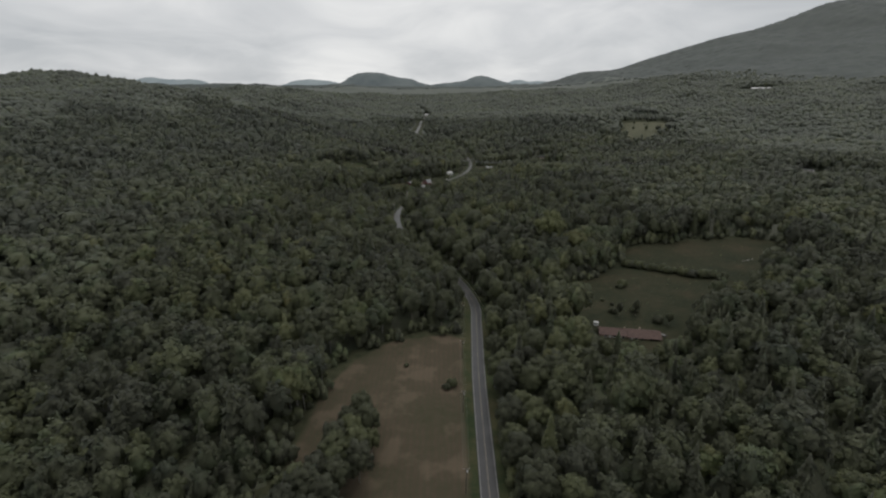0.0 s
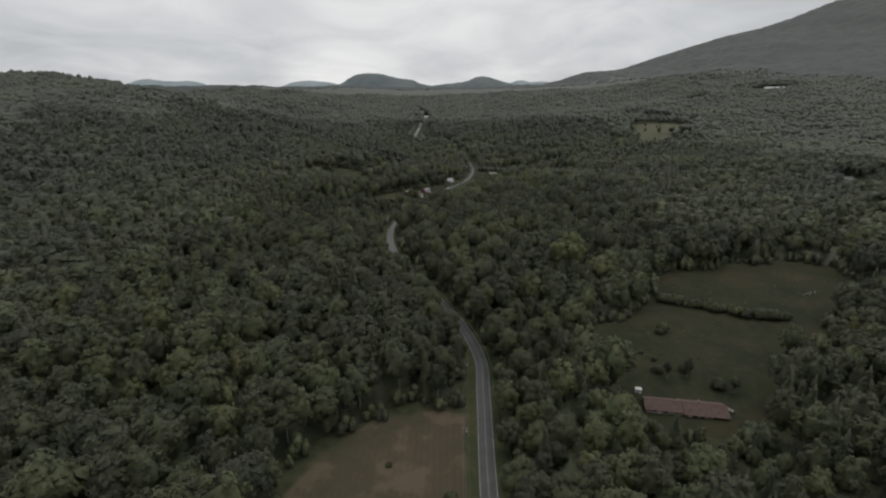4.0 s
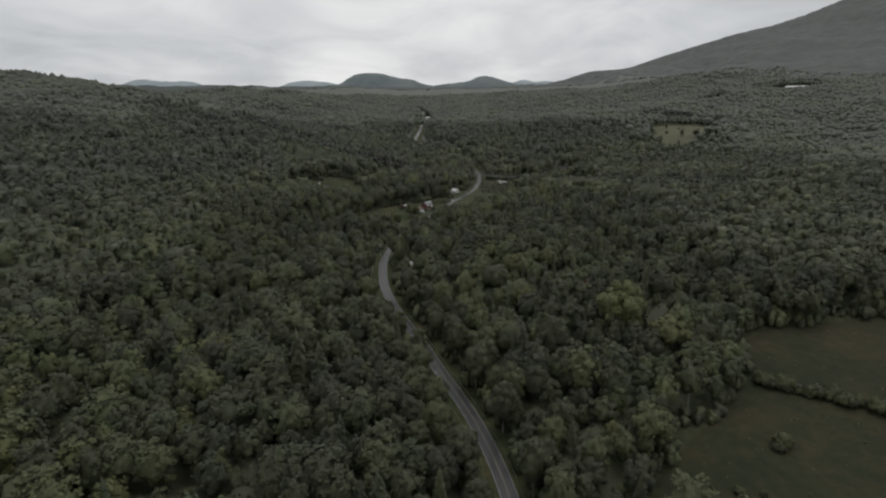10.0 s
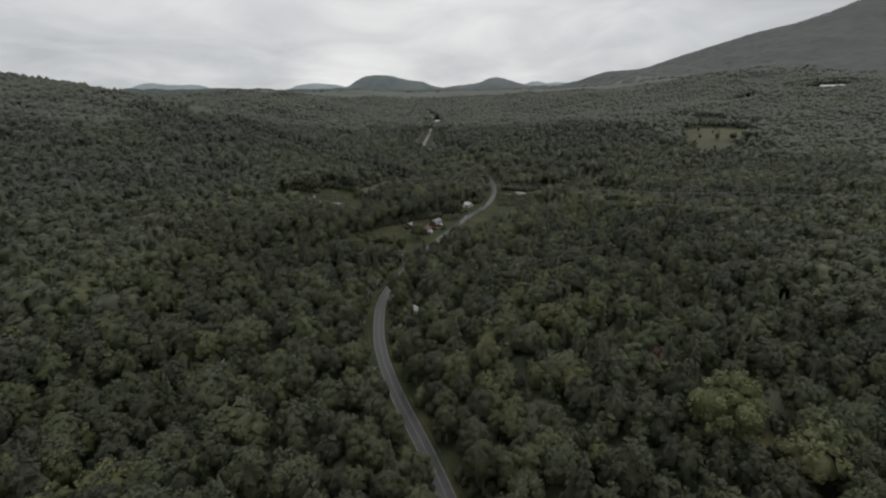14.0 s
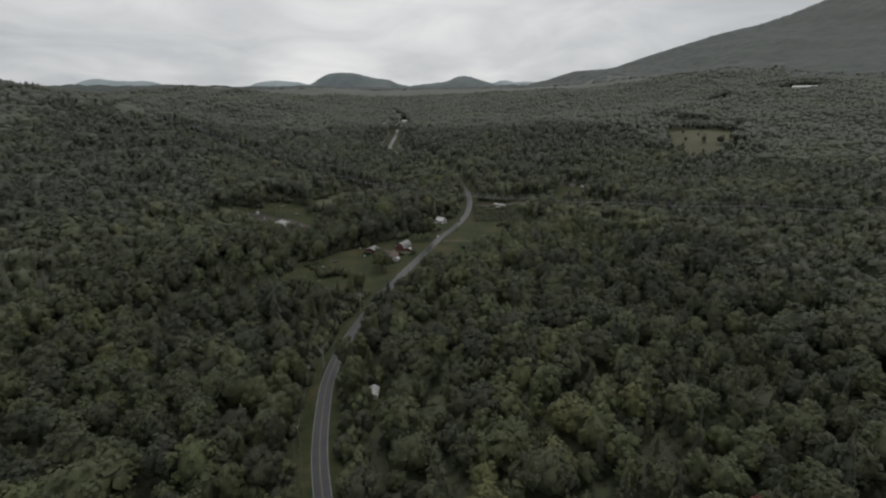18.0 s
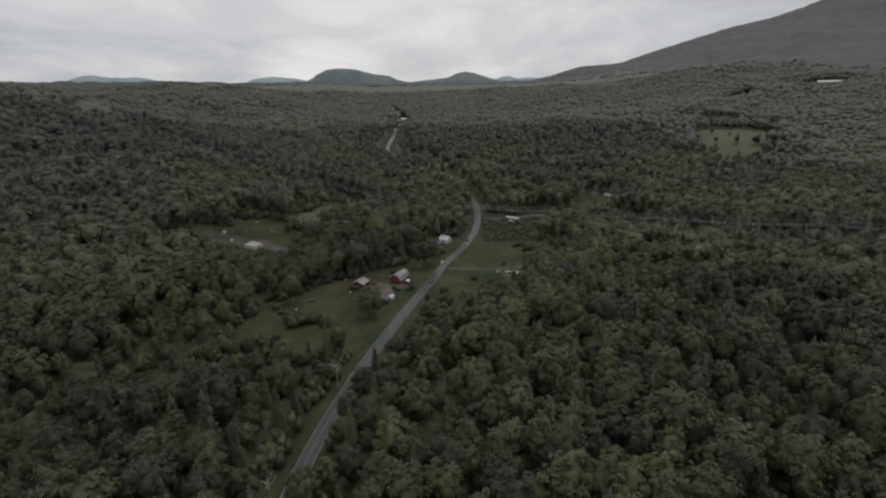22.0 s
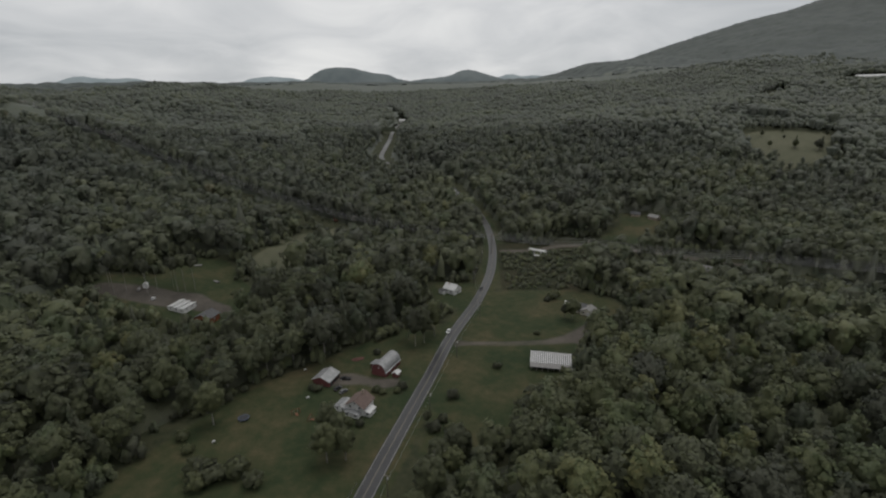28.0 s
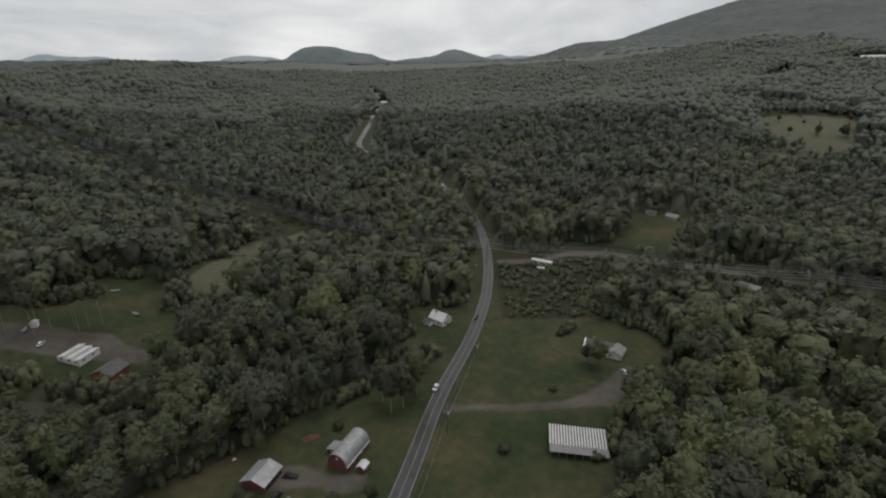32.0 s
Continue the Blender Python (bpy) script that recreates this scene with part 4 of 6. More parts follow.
# ---- building kit ----
M_RED = two_tone("barn_red_paint", (0.085, 0.026, 0.026), (0.135, 0.045, 0.043), 0.5, 0.75, 0, 0.3)
M_METAL = two_tone("galvanised_roof_metal", (0.18, 0.185, 0.19), (0.31, 0.31, 0.31), 0.35, 0.5, 0.2, 0.15)
M_PALE = two_tone("pale_painted_metal", (0.40, 0.40, 0.40), (0.54, 0.54, 0.53), 0.5, 0.5, 0.0, 0.1)
M_GREYROOF = two_tone("grey_shingles", (0.055, 0.055, 0.058), (0.10, 0.10, 0.102), 0.8, 0.9)
M_LIGHTGREY = two_tone("weathered_light_shingles", (0.15, 0.146, 0.14), (0.22, 0.215, 0.21), 0.8, 0.9)
M_BROWNROOF = two_tone("brown_shingles", (0.085, 0.060, 0.052), (0.13, 0.095, 0.083), 0.8, 0.9)
M_PINKROOF = two_tone("faded_red_brown_shingles", (0.064, 0.041, 0.036), (0.100, 0.066, 0.056), 0.5, 0.9)
M_WHITE = two_tone("white_siding", (0.46, 0.46, 0.45), (0.60, 0.60, 0.59), 0.7, 0.7, 0, 0.1)
M_CREAM = two_tone("cream_siding", (0.42, 0.40, 0.34), (0.55, 0.52, 0.45), 0.7, 0.75, 0, 0.1)
M_ORANGE = two_tone("orange_stained_boards", (0.18, 0.062, 0.03), (0.27, 0.10, 0.05), 0.8, 0.8)
M_TAN = two_tone("tan_brick_wall", (0.22, 0.18, 0.14), (0.33, 0.27, 0.22), 1.2, 0.9)
# near-black panels put the shade of open bays and doorways into colour
M_DARK = two_tone("opening_shade_and_dark_parts", (0.012, 0.012, 0.012), (0.03, 0.03, 0.03), 1.0, 0.9)
M_WOOD = two_tone("weathered_pole_wood", (0.16, 0.14, 0.12), (0.30, 0.27, 0.24), 1.5, 0.9)
M_STEEL = two_tone("dull_steel", (0.40, 0.40, 0.40), (0.55, 0.55, 0.55), 1.0, 0.45, 0.6, 0.1)
M_WIRE = two_tone("aluminium_cable", (0.16, 0.16, 0.165), (0.24, 0.24, 0.245), 1.0, 0.5, 0.4, 0.0)
M_RUBBER = two_tone("tyre_rubber", (0.015, 0.015, 0.015), (0.03, 0.03, 0.03), 3.0, 0.9)
M_STONE = two_tone("grey_field_stone", (0.16, 0.15, 0.14), (0.36, 0.34, 0.32), 0.8, 0.95)
M_POLE = two_tone("weathered_pole_wood", (0.060, 0.053, 0.046), (0.105, 0.094, 0.082), 2.0, 0.9)
M_BLUE = two_tone("blue_vinyl", (0.025, 0.035, 0.06), (0.06, 0.075, 0.11), 1.0, 0.5)
M_MAT = two_tone("black_woven_mat", (0.02, 0.022, 0.026), (0.04, 0.042, 0.048), 2.0, 0.7)
M_RAKE = two_tone("fresh_white_paint", (0.70, 0.70, 0.70), (0.82, 0.82, 0.82), 1.0, 0.5)
M_RUST = two_tone("rusty_orange_paint", (0.10, 0.040, 0.020), (0.16, 0.065, 0.032), 1.0, 0.6)


def glass_material():
    m, nt, b = base_material("window_glass", 0.06, 0, 0.5)
    b.inputs["Base Color"].default_value = (0.02, 0.024, 0.028, 1)
    return m


M_GLASS = glass_material()


def paint(name, c, rough=0.28):
    m, nt, b = base_material(name, rough, 0.2, 0.5)
    n = noise_of(nt, 1.2, 3)
    nt.links.new(mix_of(nt, n.outputs["Fac"], tuple(v * 0.85 for v in c), tuple(min(1, v * 1.1) for v in c)), b.inputs["Base Color"])
    return m


PAINTS = {"white": paint("white_car_paint", (0.68, 0.68, 0.68)), "black": paint("black_car_paint", (0.02, 0.02, 0.022)),
          "grey": paint("grey_car_paint", (0.12, 0.12, 0.13)), "silver": paint("silver_car_paint", (0.42, 0.43, 0.44))}


def bm_mesh(name, build, mat, bevel=0.0):
    """A mesh from a function that fills a bmesh."""
    bm = bmesh.new()
    build(bm)
    if bevel:
        bmesh.ops.bevel(bm, geom=list(bm.edges), offset=bevel, segments=1, affect="EDGES", clamp_overlap=True)
    bmesh.ops.recalc_face_normals(bm, faces=bm.faces)
    me = bpy.data.meshes.new(name)
    bm.to_mesh(me)
    bm.free()
    me.materials.append(mat)
    return me


def put_box(bm, x0, x1, y0, y1, z0, z1):
    v = [bm.verts.new((x, y, z)) for z in (z0, z1) for x, y in ((x0, y0), (x1, y0), (x1, y1), (x0, y1))]
    for f in ((3, 2, 1, 0), (4, 5, 6, 7), (0, 1, 5, 4), (1, 2, 6, 5), (2, 3, 7, 6), (3, 0, 4, 7)):
        bm.faces.new([v[i] for i in f])


def box_part(name, b, mat, parent, label="", bevel=0.0):
    return part(name, bm_mesh(name, lambda bm: put_box(bm, *b), mat, bevel), parent, label)


def put_prism(bm, profile, y0, y1):
    """A profile in x and z drawn out along y."""
    a = [bm.verts.new((x, y0, z)) for x, z in profile]
    b = [bm.verts.new((x, y1, z)) for x, z in profile]
    bm.faces.new(a), bm.faces.new(b[::-1])
    for i in range(len(a)):
        j = (i + 1) % len(a)
        bm.faces.new((a[j], a[i], b[i], b[j]))


def put_shell(bm, outline, thick, y0, y1):
    """A bent sheet: an open profile in x and z with a thickness, drawn out along y."""
    low = [(x, z - thick) for x, z in outline]
    put_prism(bm, list(outline) + low[::-1], y0, y1)


def put_cyl(bm, a, b, ra, rb, n=8):
    a, b = Vector(a), Vector(b)
    t = (b - a).normalized()
    u = t.orthogonal().normalized()
    w = t.cross(u)
    ring = [(math.cos(2 * math.pi * i / n), math.sin(2 * math.pi * i / n)) for i in range(n)]
    va = [bm.verts.new(a + ra * (c * u + s * w)) for c, s in ring]
    vb = [bm.verts.new(b + rb * (c * u + s * w)) for c, s in ring]
    bm.faces.new(va[::-1]), bm.faces.new(vb)
    for i in range(n):
        j = (i + 1) % n
        bm.faces.new((va[i], va[j], vb[j], vb[i]))


def cyl_part(name, a, b, ra, rb, mat, parent, n=8, label=""):
    return part(name, bm_mesh(name, lambda bm: put_cyl(bm, a, b, ra, rb, n), mat), parent, label)


def thing(name, x, y, turn, label, category, group="", z=None):
    ob = new(name)
    ob.matrix_world = pose(x, y, z_at(x, y) if z is None else z, 0, 0, turn)
    return tagged(ob, label, category, group)


def wall_window(parent, side, w, l, u, z0, ww, hh):
    """A window proud of a wall: frame with pane and sill. side: S or N gable, E or W long wall."""
    x, y, turn = {"S": (u, -l / 2, 0), "N": (u, l / 2, 180), "E": (w / 2, u, 90), "W": (-w / 2, u, -90)}[side]
    m = pose(x, y, 0, 0, 0, turn)

    def frame_of(bm):
        t = 0.1
        put_box(bm, -ww / 2 - t, -ww / 2, -0.07, 0.05, z0 - t, z0 + hh + t)
        put_box(bm, ww / 2, ww / 2 + t, -0.07, 0.05, z0 - t, z0 + hh + t)
        put_box(bm, -ww / 2, ww / 2, -0.07, 0.05, z0 + hh, z0 + hh + t)
        put_box(bm, -ww / 2, ww / 2, -0.07, 0.05, z0 - t, z0)
        put_box(bm, -0.03, 0.03, -0.06, 0.04, z0, z0 + hh)

    win = part("window", bm_mesh("window", frame_of, M_WHITE), parent, "white-framed window")
    win.matrix_local = m
    box_part("pane", (-ww / 2, ww / 2, -0.03, 0.01, z0, z0 + hh), M_GLASS, win)
    box_part("sill", (-ww / 2 - 0.15, ww / 2 + 0.15, -0.14, 0.0, z0 - 0.17, z0 - 0.1), M_WHITE, win)


def wall_door(parent, side, w, l, u, ww, hh, mat, label="door", name="door"):
    x, y, turn = {"S": (u, -l / 2, 0), "N": (u, l / 2, 180), "E": (w / 2, u, 90), "W": (-w / 2, u, -90)}[side]

    def leaf(bm):
        put_box(bm, -ww / 2, ww / 2, -0.06, 0.03, 0.05, hh)
        put_box(bm, -ww / 2 - 0.12, -ww / 2, -0.1, 0.03, 0, hh + 0.12)
        put_box(bm, ww / 2, ww / 2 + 0.12, -0.1, 0.03, 0, hh + 0.12)
        put_box(bm, -ww / 2, ww / 2, -0.1, 0.03, hh, hh + 0.12)

    d = part(name, bm_mesh(name, leaf, mat), parent, label)
    d.matrix_local = pose(x, y, 0, 0, 0, turn)
    cyl_part("handle", (ww / 2 - 0.15, -0.06, 1.0), (ww / 2 - 0.15, -0.13, 1.0), 0.035, 0.035, M_STEEL, d, 6)


def gable_building(name, label, category, x, y, turn, w, l, eave, ridge, wall, roof, over=0.45, windows=(), doors=(), ribs=0.0, group="", arch=None, chimney=None, z=None, flat=None, hip=False):
    """A building about its middle: gables at both ends of its length, roof slabs that overhang, ribs on metal."""
    ob = thing(name, x, y, turn, label, category, group, z)
    h = w / 2
    if arch:
        outline = [(-h - over, eave - over * 0.5)] + [(h * a, eave + (ridge - eave) * b) for a, b in arch] + [(h + over, eave - over * 0.5)]
    elif flat is not None:
        outline = [(-h - over, eave + flat), (h + over, eave)]
    else:
        s = (ridge - eave) / h
        outline = [(-h - over, eave - over * s), (0, ridge), (h + over, eave - over * s)]
    wall_top = [(px, pz - 0.12) for px, pz in outline[1:-1]] if flat is None else []
    prof = [(-h, -0.8), (h, -0.8), (h, eave - 0.1), *[p for p in wall_top[::-1] if abs(p[0]) < h - 0.01], (-h, eave - 0.1 + (flat or 0))]
    part("wall", bm_mesh("wall", lambda bm: put_prism(bm, prof, -l / 2, l / 2), wall), ob)
    put = (lambda bm: put_shell(bm, outline, 0.16, -l / 2 - over, l / 2 + over))
    roof_ob = part("roof", bm_mesh("roof", put, roof), ob)
    if ribs:
        def rib(bm):
            k = -l / 2 - over + 0.1
            while k < l / 2 + over:
                put_shell(bm, [(px, pz + 0.05) for px, pz in outline], 0.05, k, k + 0.06)
                k += ribs
        part("seam", bm_mesh("seam", rib, roof), roof_ob)
    if flat is None:
        box_part("ridge_cap", (-0.18, 0.18, -l / 2 - over, l / 2 + over, ridge - 0.04, ridge + 0.05), roof, roof_ob)
    if chimney:
        cx, cy, ct = chimney
        box_part("chimney", (cx - 0.35, cx + 0.35, cy - 0.35, cy + 0.35, eave, ct), M_TAN, ob, "brick chimney", 0.03)
    for wd in windows:
        wall_window(ob, wd[0], w, l, *wd[1:])
    for d in doors:
        wall_door(ob, d[0], w, l, *d[1:])
    return ob


ROUND = [(-1, 0), (-0.93, 0.34), (-0.78, 0.62), (-0.56, 0.83), (-0.29, 0.96), (0, 1), (0.29, 0.96), (0.56, 0.83), (0.78, 0.62), (0.93, 0.34), (1, 0)]

# ---- the red farm ----
barn = gable_building("barn", "red gambrel barn with a rounded pale metal roof", "barn", -28.9, 815.4, -27, 8.2, 14.6, 2.6, 6.9, M_RED, M_METAL, 0.45,
                      [("S", 0, 4.6, 0.7, 0.6), ("E", -3, 1.4, 0.9, 0.9), ("E", 2, 1.4, 0.9, 0.9)],
                      [("S", 0, 3.0, 2.6, M_RED, "wide red barn door"), ("E", 4.8, 1.2, 2.1, M_RED, "red side door")], ribs=0.9, arch=ROUND)
gable_building("lean_to_shed", "small shed with a pale metal roof beside the barn", "shed", -34.6, 818.6, -27, 3.6, 4.4, 3.0, 3.8, M_RED, M_METAL, 0.3, [("S", 0, 1.2, 0.8, 0.8)], [("W", 0, 1.2, 2.0, M_RED)], ribs=0.8, flat=-0.9)
gable_building("feed_shed", "tiny red shed with a white roof by the barn", "shed", -23.2, 808.4, -27, 3.0, 3.4, 2.2, 3.0, M_RED, M_PALE, 0.25, [("E", 0, 1.0, 0.6, 0.6)], [("S", 0, 1.1, 1.9, M_RED)])


def open_shed():
    ob = gable_building("garage_shed", "red farm garage with a grey metal roof and open bays", "garage", -58.2, 806.0, -21, 9.2, 9.6, 3.0, 5.0, M_RED, M_METAL, 0.5,
                        [("W", -2, 1.3, 0.9, 0.9)], [("W", 2, 1.0, 2.0, M_RED)], ribs=0.9)
    for u in (-2.6, 0.4, 3.2):
        # a flat panel on the wall, coloured as the shade inside a bay
        bay = part("bay", bm_mesh("bay", lambda bm: put_box(bm, 4.57, 4.64, u - 1.2, u + 1.2, 0.0, 2.4), M_DARK), ob, "flat dark panel for the shade of an open garage bay")
        box_part("post", (4.62, 4.8, u + 1.22, u + 1.4, 0, 2.7), M_RED, bay)


open_shed()


def farmhouse():
    x, y, turn = -38.4, 781.8, -24
    gable_building("farmhouse", "white two-storey farmhouse with a brown shingle roof", "house", x, y, turn, 9.0, 8.6, 4.4, 7.2, M_WHITE, M_BROWNROOF, 0.7,
                   [("S", -2.4, 3.0, 1.0, 1.2), ("S", 2.4, 3.0, 1.0, 1.2), ("S", 0, 5.0, 0.8, 0.9), ("E", -2, 2.8, 1.0, 1.2), ("E", 2, 2.8, 1.0, 1.2), ("W", 2, 2.8, 1.0, 1.2), ("W", -2, 2.8, 1.0, 1.2), ("E", 2.5, 0.9, 1.0, 1.2)],
                   [("N", 1, 1.0, 2.05, M_RED)], chimney=(0.6, 2.2, 8.9))
    m = pose(x, y, 0, 0, 0, turn)

    def wing(name, label, lx, ly, *args, **kw):
        p = m @ Vector((lx, ly, 0))
        gable_building(name, label, "house wing", p.x, p.y, turn, *args, **kw)

    wing("house_wing", "low white wing with a pale metal roof", -7.4, -1.8, 6.0, 6.6, 2.3, 3.4, M_WHITE, M_METAL, 0.35, [("S", -1.4, 1.0, 1.0, 1.2), ("S", 1.4, 1.0, 1.0, 1.2), ("W", 0, 1.0, 1.2, 1.2)], [("W", 2.4, 0.95, 2.0, M_WHITE)], ribs=0.7)
    wing("front_porch", "enclosed white porch with a pale metal roof", -0.4, -5.7, 7.0, 2.6, 2.0, 2.7, M_WHITE, M_METAL, 0.3, [("S", -2.2, 0.9, 1.4, 1.2), ("S", 2.2, 0.9, 1.4, 1.2)], [("S", 0, 0.95, 2.0, M_WHITE)], ribs=0.7)
    wing("side_porch", "white side porch with a pale shed roof", 6.2, -1.4, 2.6, 5.0, 2.3, 2.8, M_WHITE, M_PALE, 0.3, [("E", -1.6, 0.9, 1.2, 1.1), ("E", 1.6, 0.9, 1.2, 1.1), ("S", 0, 0.9, 1.2, 1.1)], [], ribs=0.7, flat=0.6)


farmhouse()

# ---- long pole barn across the road ----


def pole_barn():
    x, y, turn = 57.2, 812.9, 76
    w, l, low, high = 11.6, 20.6, 2.5, 4.7
    ob = thing("pole_barn", x, y, turn, "long open pole barn roofed in alternating white and grey metal sheets", "barn")
    part("wall", bm_mesh("wall", lambda bm: put_prism(bm, [(-w / 2 + 3.2, -0.5), (w / 2, -0.5), (w / 2, high - 0.15), (-w / 2 + 3.2, low + 0.6)], -l / 2, l / 2), M_GREYROOF), ob, "dull grey plank wall")
    for i in range(8):
        v = -l / 2 + 0.15 + i * (l - 0.3) / 7
        box_part("post", (-w / 2 - 0.1, -w / 2 + 0.1, v - 0.1, v + 0.1, -0.5, low - 0.25), M_WOOD, ob)
    box_part("beam", (-w / 2 - 0.1, -w / 2 + 0.1, -l / 2, l / 2, low - 0.3, low - 0.02), M_WOOD, ob)
    s = (high - low) / w
    n = 40
    for i in range(n):
        v0 = -l / 2 - 0.4 + i * (l + 0.8) / n
        v1 = v0 + (l + 0.8) / n
        sheet = [(-w / 2 + 2.9, low + 2.9 * s + 0.06), (w / 2 + 0.4, high + 0.4 * s + 0.06)]
        part("roof_sheet", bm_mesh("roof_sheet", lambda bm: put_shell(bm, sheet, 0.08 if i % 2 else 0.1, v0, v1), M_PALE if i % 2 else M_GREYROOF), ob)
    for i in range(10):
        v0 = -l / 2 - 0.4 + i * (l + 0.8) / 10
        part("eave_sheet", bm_mesh("eave_sheet", lambda bm: put_shell(bm, [(-w / 2 - 0.5, low - 0.5 * s), (-w / 2 + 3.0, low + 3.0 * s)], 0.09, v0 + 0.02, v0 + (l + 0.8) / 10), M_LIGHTGREY), ob, "dull grey eave sheet")


pole_barn()

# ---- houses along the valley ----
dark_house = gable_building("house", "dark-roofed house behind a round tree", "house", 91.0, 880.0, 62, 9.0, 12.6, 3.0, 5.4, M_CREAM, M_GREYROOF, 0.5, [("S", -2, 1.0, 1.2, 1.2), ("W", -3, 1.0, 1.2, 1.2), ("W", 3, 1.0, 1.2, 1.2)], [("W", 0, 1.0, 2.0, M_WHITE)], chimney=(1.0, 3.0, 6.2))
part("rake_board", bm_mesh("rake_board", lambda bm: put_shell(bm, [(-4.9, 2.85), (0, 5.5), (4.9, 2.85)], 0.25, 6.82, 7.4), M_RAKE), dark_house, "bright white board along the gable")
gable_building("house_extension", "cream house extension with a light grey roof", "house wing", 97.0, 873.4, -38, 7.2, 8.6, 3.0, 4.6, M_CREAM, M_LIGHTGREY, 0.4, [("S", -1.8, 1.0, 1.1, 1.1), ("E", 0, 1.0, 1.1, 1.1)], [("S", 1.4, 2.2, 2.1, M_WHITE, "white garage door")])
gable_building("white_house", "white cottage with a pale metal roof beside the road", "house", 11.6, 917.6, 48, 8.2, 10.0, 3.6, 6.6, M_WHITE, M_PALE, 0.35, [("S", -2, 1.2, 1.0, 1.3), ("S", 2, 1.2, 1.0, 1.3), ("S", 0, 4.2, 0.9, 1.0), ("W", -2, 1.2, 1.0, 1.3), ("W", 2, 1.2, 1.0, 1.3)], [("S", 0.2, 0.95, 2.0, M_GREYROOF)], chimney=(-1, 2, 7.6))
gable_building("porch_shed", "small white shed beside the cottage", "shed", 4.6, 915.5, 48, 3.4, 4.6, 2.6, 3.4, M_WHITE, M_GREYROOF, 0.3, [("S", 0, 1.0, 0.8, 0.8)], [])
for k, (mx0, my0) in enumerate(((-156.9, 876.4), (-160.5, 877.3), (-164.1, 878.2))):
    gable_building("metal_house", "white workshop bay under a long pale metal roof", "workshop", mx0, my0, -14, 3.7, 11.4, 3.1, 3.9, M_WHITE, M_PALE, 0.2, [("S", 0.3, 1.0, 1.0, 1.0)] + ([("E", -3, 1.2, 1.2, 1.0), ("E", 2, 1.2, 1.2, 1.0)] if k == 0 else []), [("S", -1.1, 0.9, 2.0, M_WHITE)], ribs=0.8, group="workshop bays", flat=-0.7)
gable_building("orange_house", "orange-stained house with a dark grey roof", "house", -141.4, 867.0, -14, 10.4, 10.0, 3.2, 5.6, M_ORANGE, M_GREYROOF, 0.5, [("S", -3, 1.0, 1.2, 1.2), ("S", 3, 1.0, 1.2, 1.2), ("E", 0, 1.0, 1.2, 1.2)], [("S", 0, 2.4, 2.2, M_DARK, "dark open doorway")])
gable_building("cabin", "grey-white roofed cabin among pines", "cabin", -35.4, 569.5, -4, 4.8, 7.4, 2.6, 4.0, M_CREAM, M_PALE, 0.3, [("S", 0, 1.0, 1.0, 1.0), ("E", 1, 1.0, 1.0, 1.0)], [("W", 0, 0.95, 2.0, M_WHITE)], ribs=0.8)
gable_building("white_trailer", "long white mobile home on blocks", "mobile home", 93.2, 1001.0, 55, 4.2, 15.5, 3.2, 3.8, M_WHITE, M_PALE, 0.15, [("W", -5, 1.3, 1.1, 1.0), ("W", -1, 1.3, 1.1, 1.0), ("W", 3.4, 1.3, 1.1, 1.0), ("S", 0, 1.3, 1.0, 1.0)], [("W", 5.8, 0.9, 2.0, M_WHITE)], ribs=1.2)
gable_building("small_camper", "small white camper in rough grass", "camper", 89.5, 989.5, 60, 2.4, 5.0, 2.3, 2.7, M_WHITE, M_PALE, 0.1, [("W", 0, 1.1, 1.0, 0.7)], [("W", -1.8, 0.7, 1.8, M_WHITE)])
gable_building("ranch_house", "long tan ranch house with a faded red-brown roof", "house", 99.0, 266.4, 80, 9.6, 16.5, 2.9, 4.9, M_TAN, M_PINKROOF, 0.7, [("W", -5, 1.0, 1.4, 1.2), ("W", 0, 1.0, 1.8, 1.2), ("W", 5, 1.0, 1.4, 1.2), ("N", 0, 1.0, 1.2, 1.2)], [("W", 2.6, 1.0, 2.05, M_WHITE)], chimney=(0.8, -6.4, 5.6), z=-1.4)
gable_building("ranch_garage_wing", "tan ranch wing with garage bays under a faded red-brown roof", "house wing", 115.8, 263.1, 80, 11.0, 17.6, 2.9, 5.1, M_TAN, M_PINKROOF, 0.8, [("W", 5.0, 1.0, 2.0, 1.2), ("W", 8.0, 1.0, 1.0, 1.2), ("W", 1.5, 1.0, 1.6, 1.2)], [("W", -5.0, 4.2, 2.3, M_DARK, "open dark garage bay", "garage_bay"), ("W", -7.4, 1.6, 2.3, M_DARK, "open dark garage bay", "garage_bay"), ("W", 7.2, 1.0, 2.05, M_WHITE)], chimney=(1.2, 2.0, 6.0), z=-1.4)
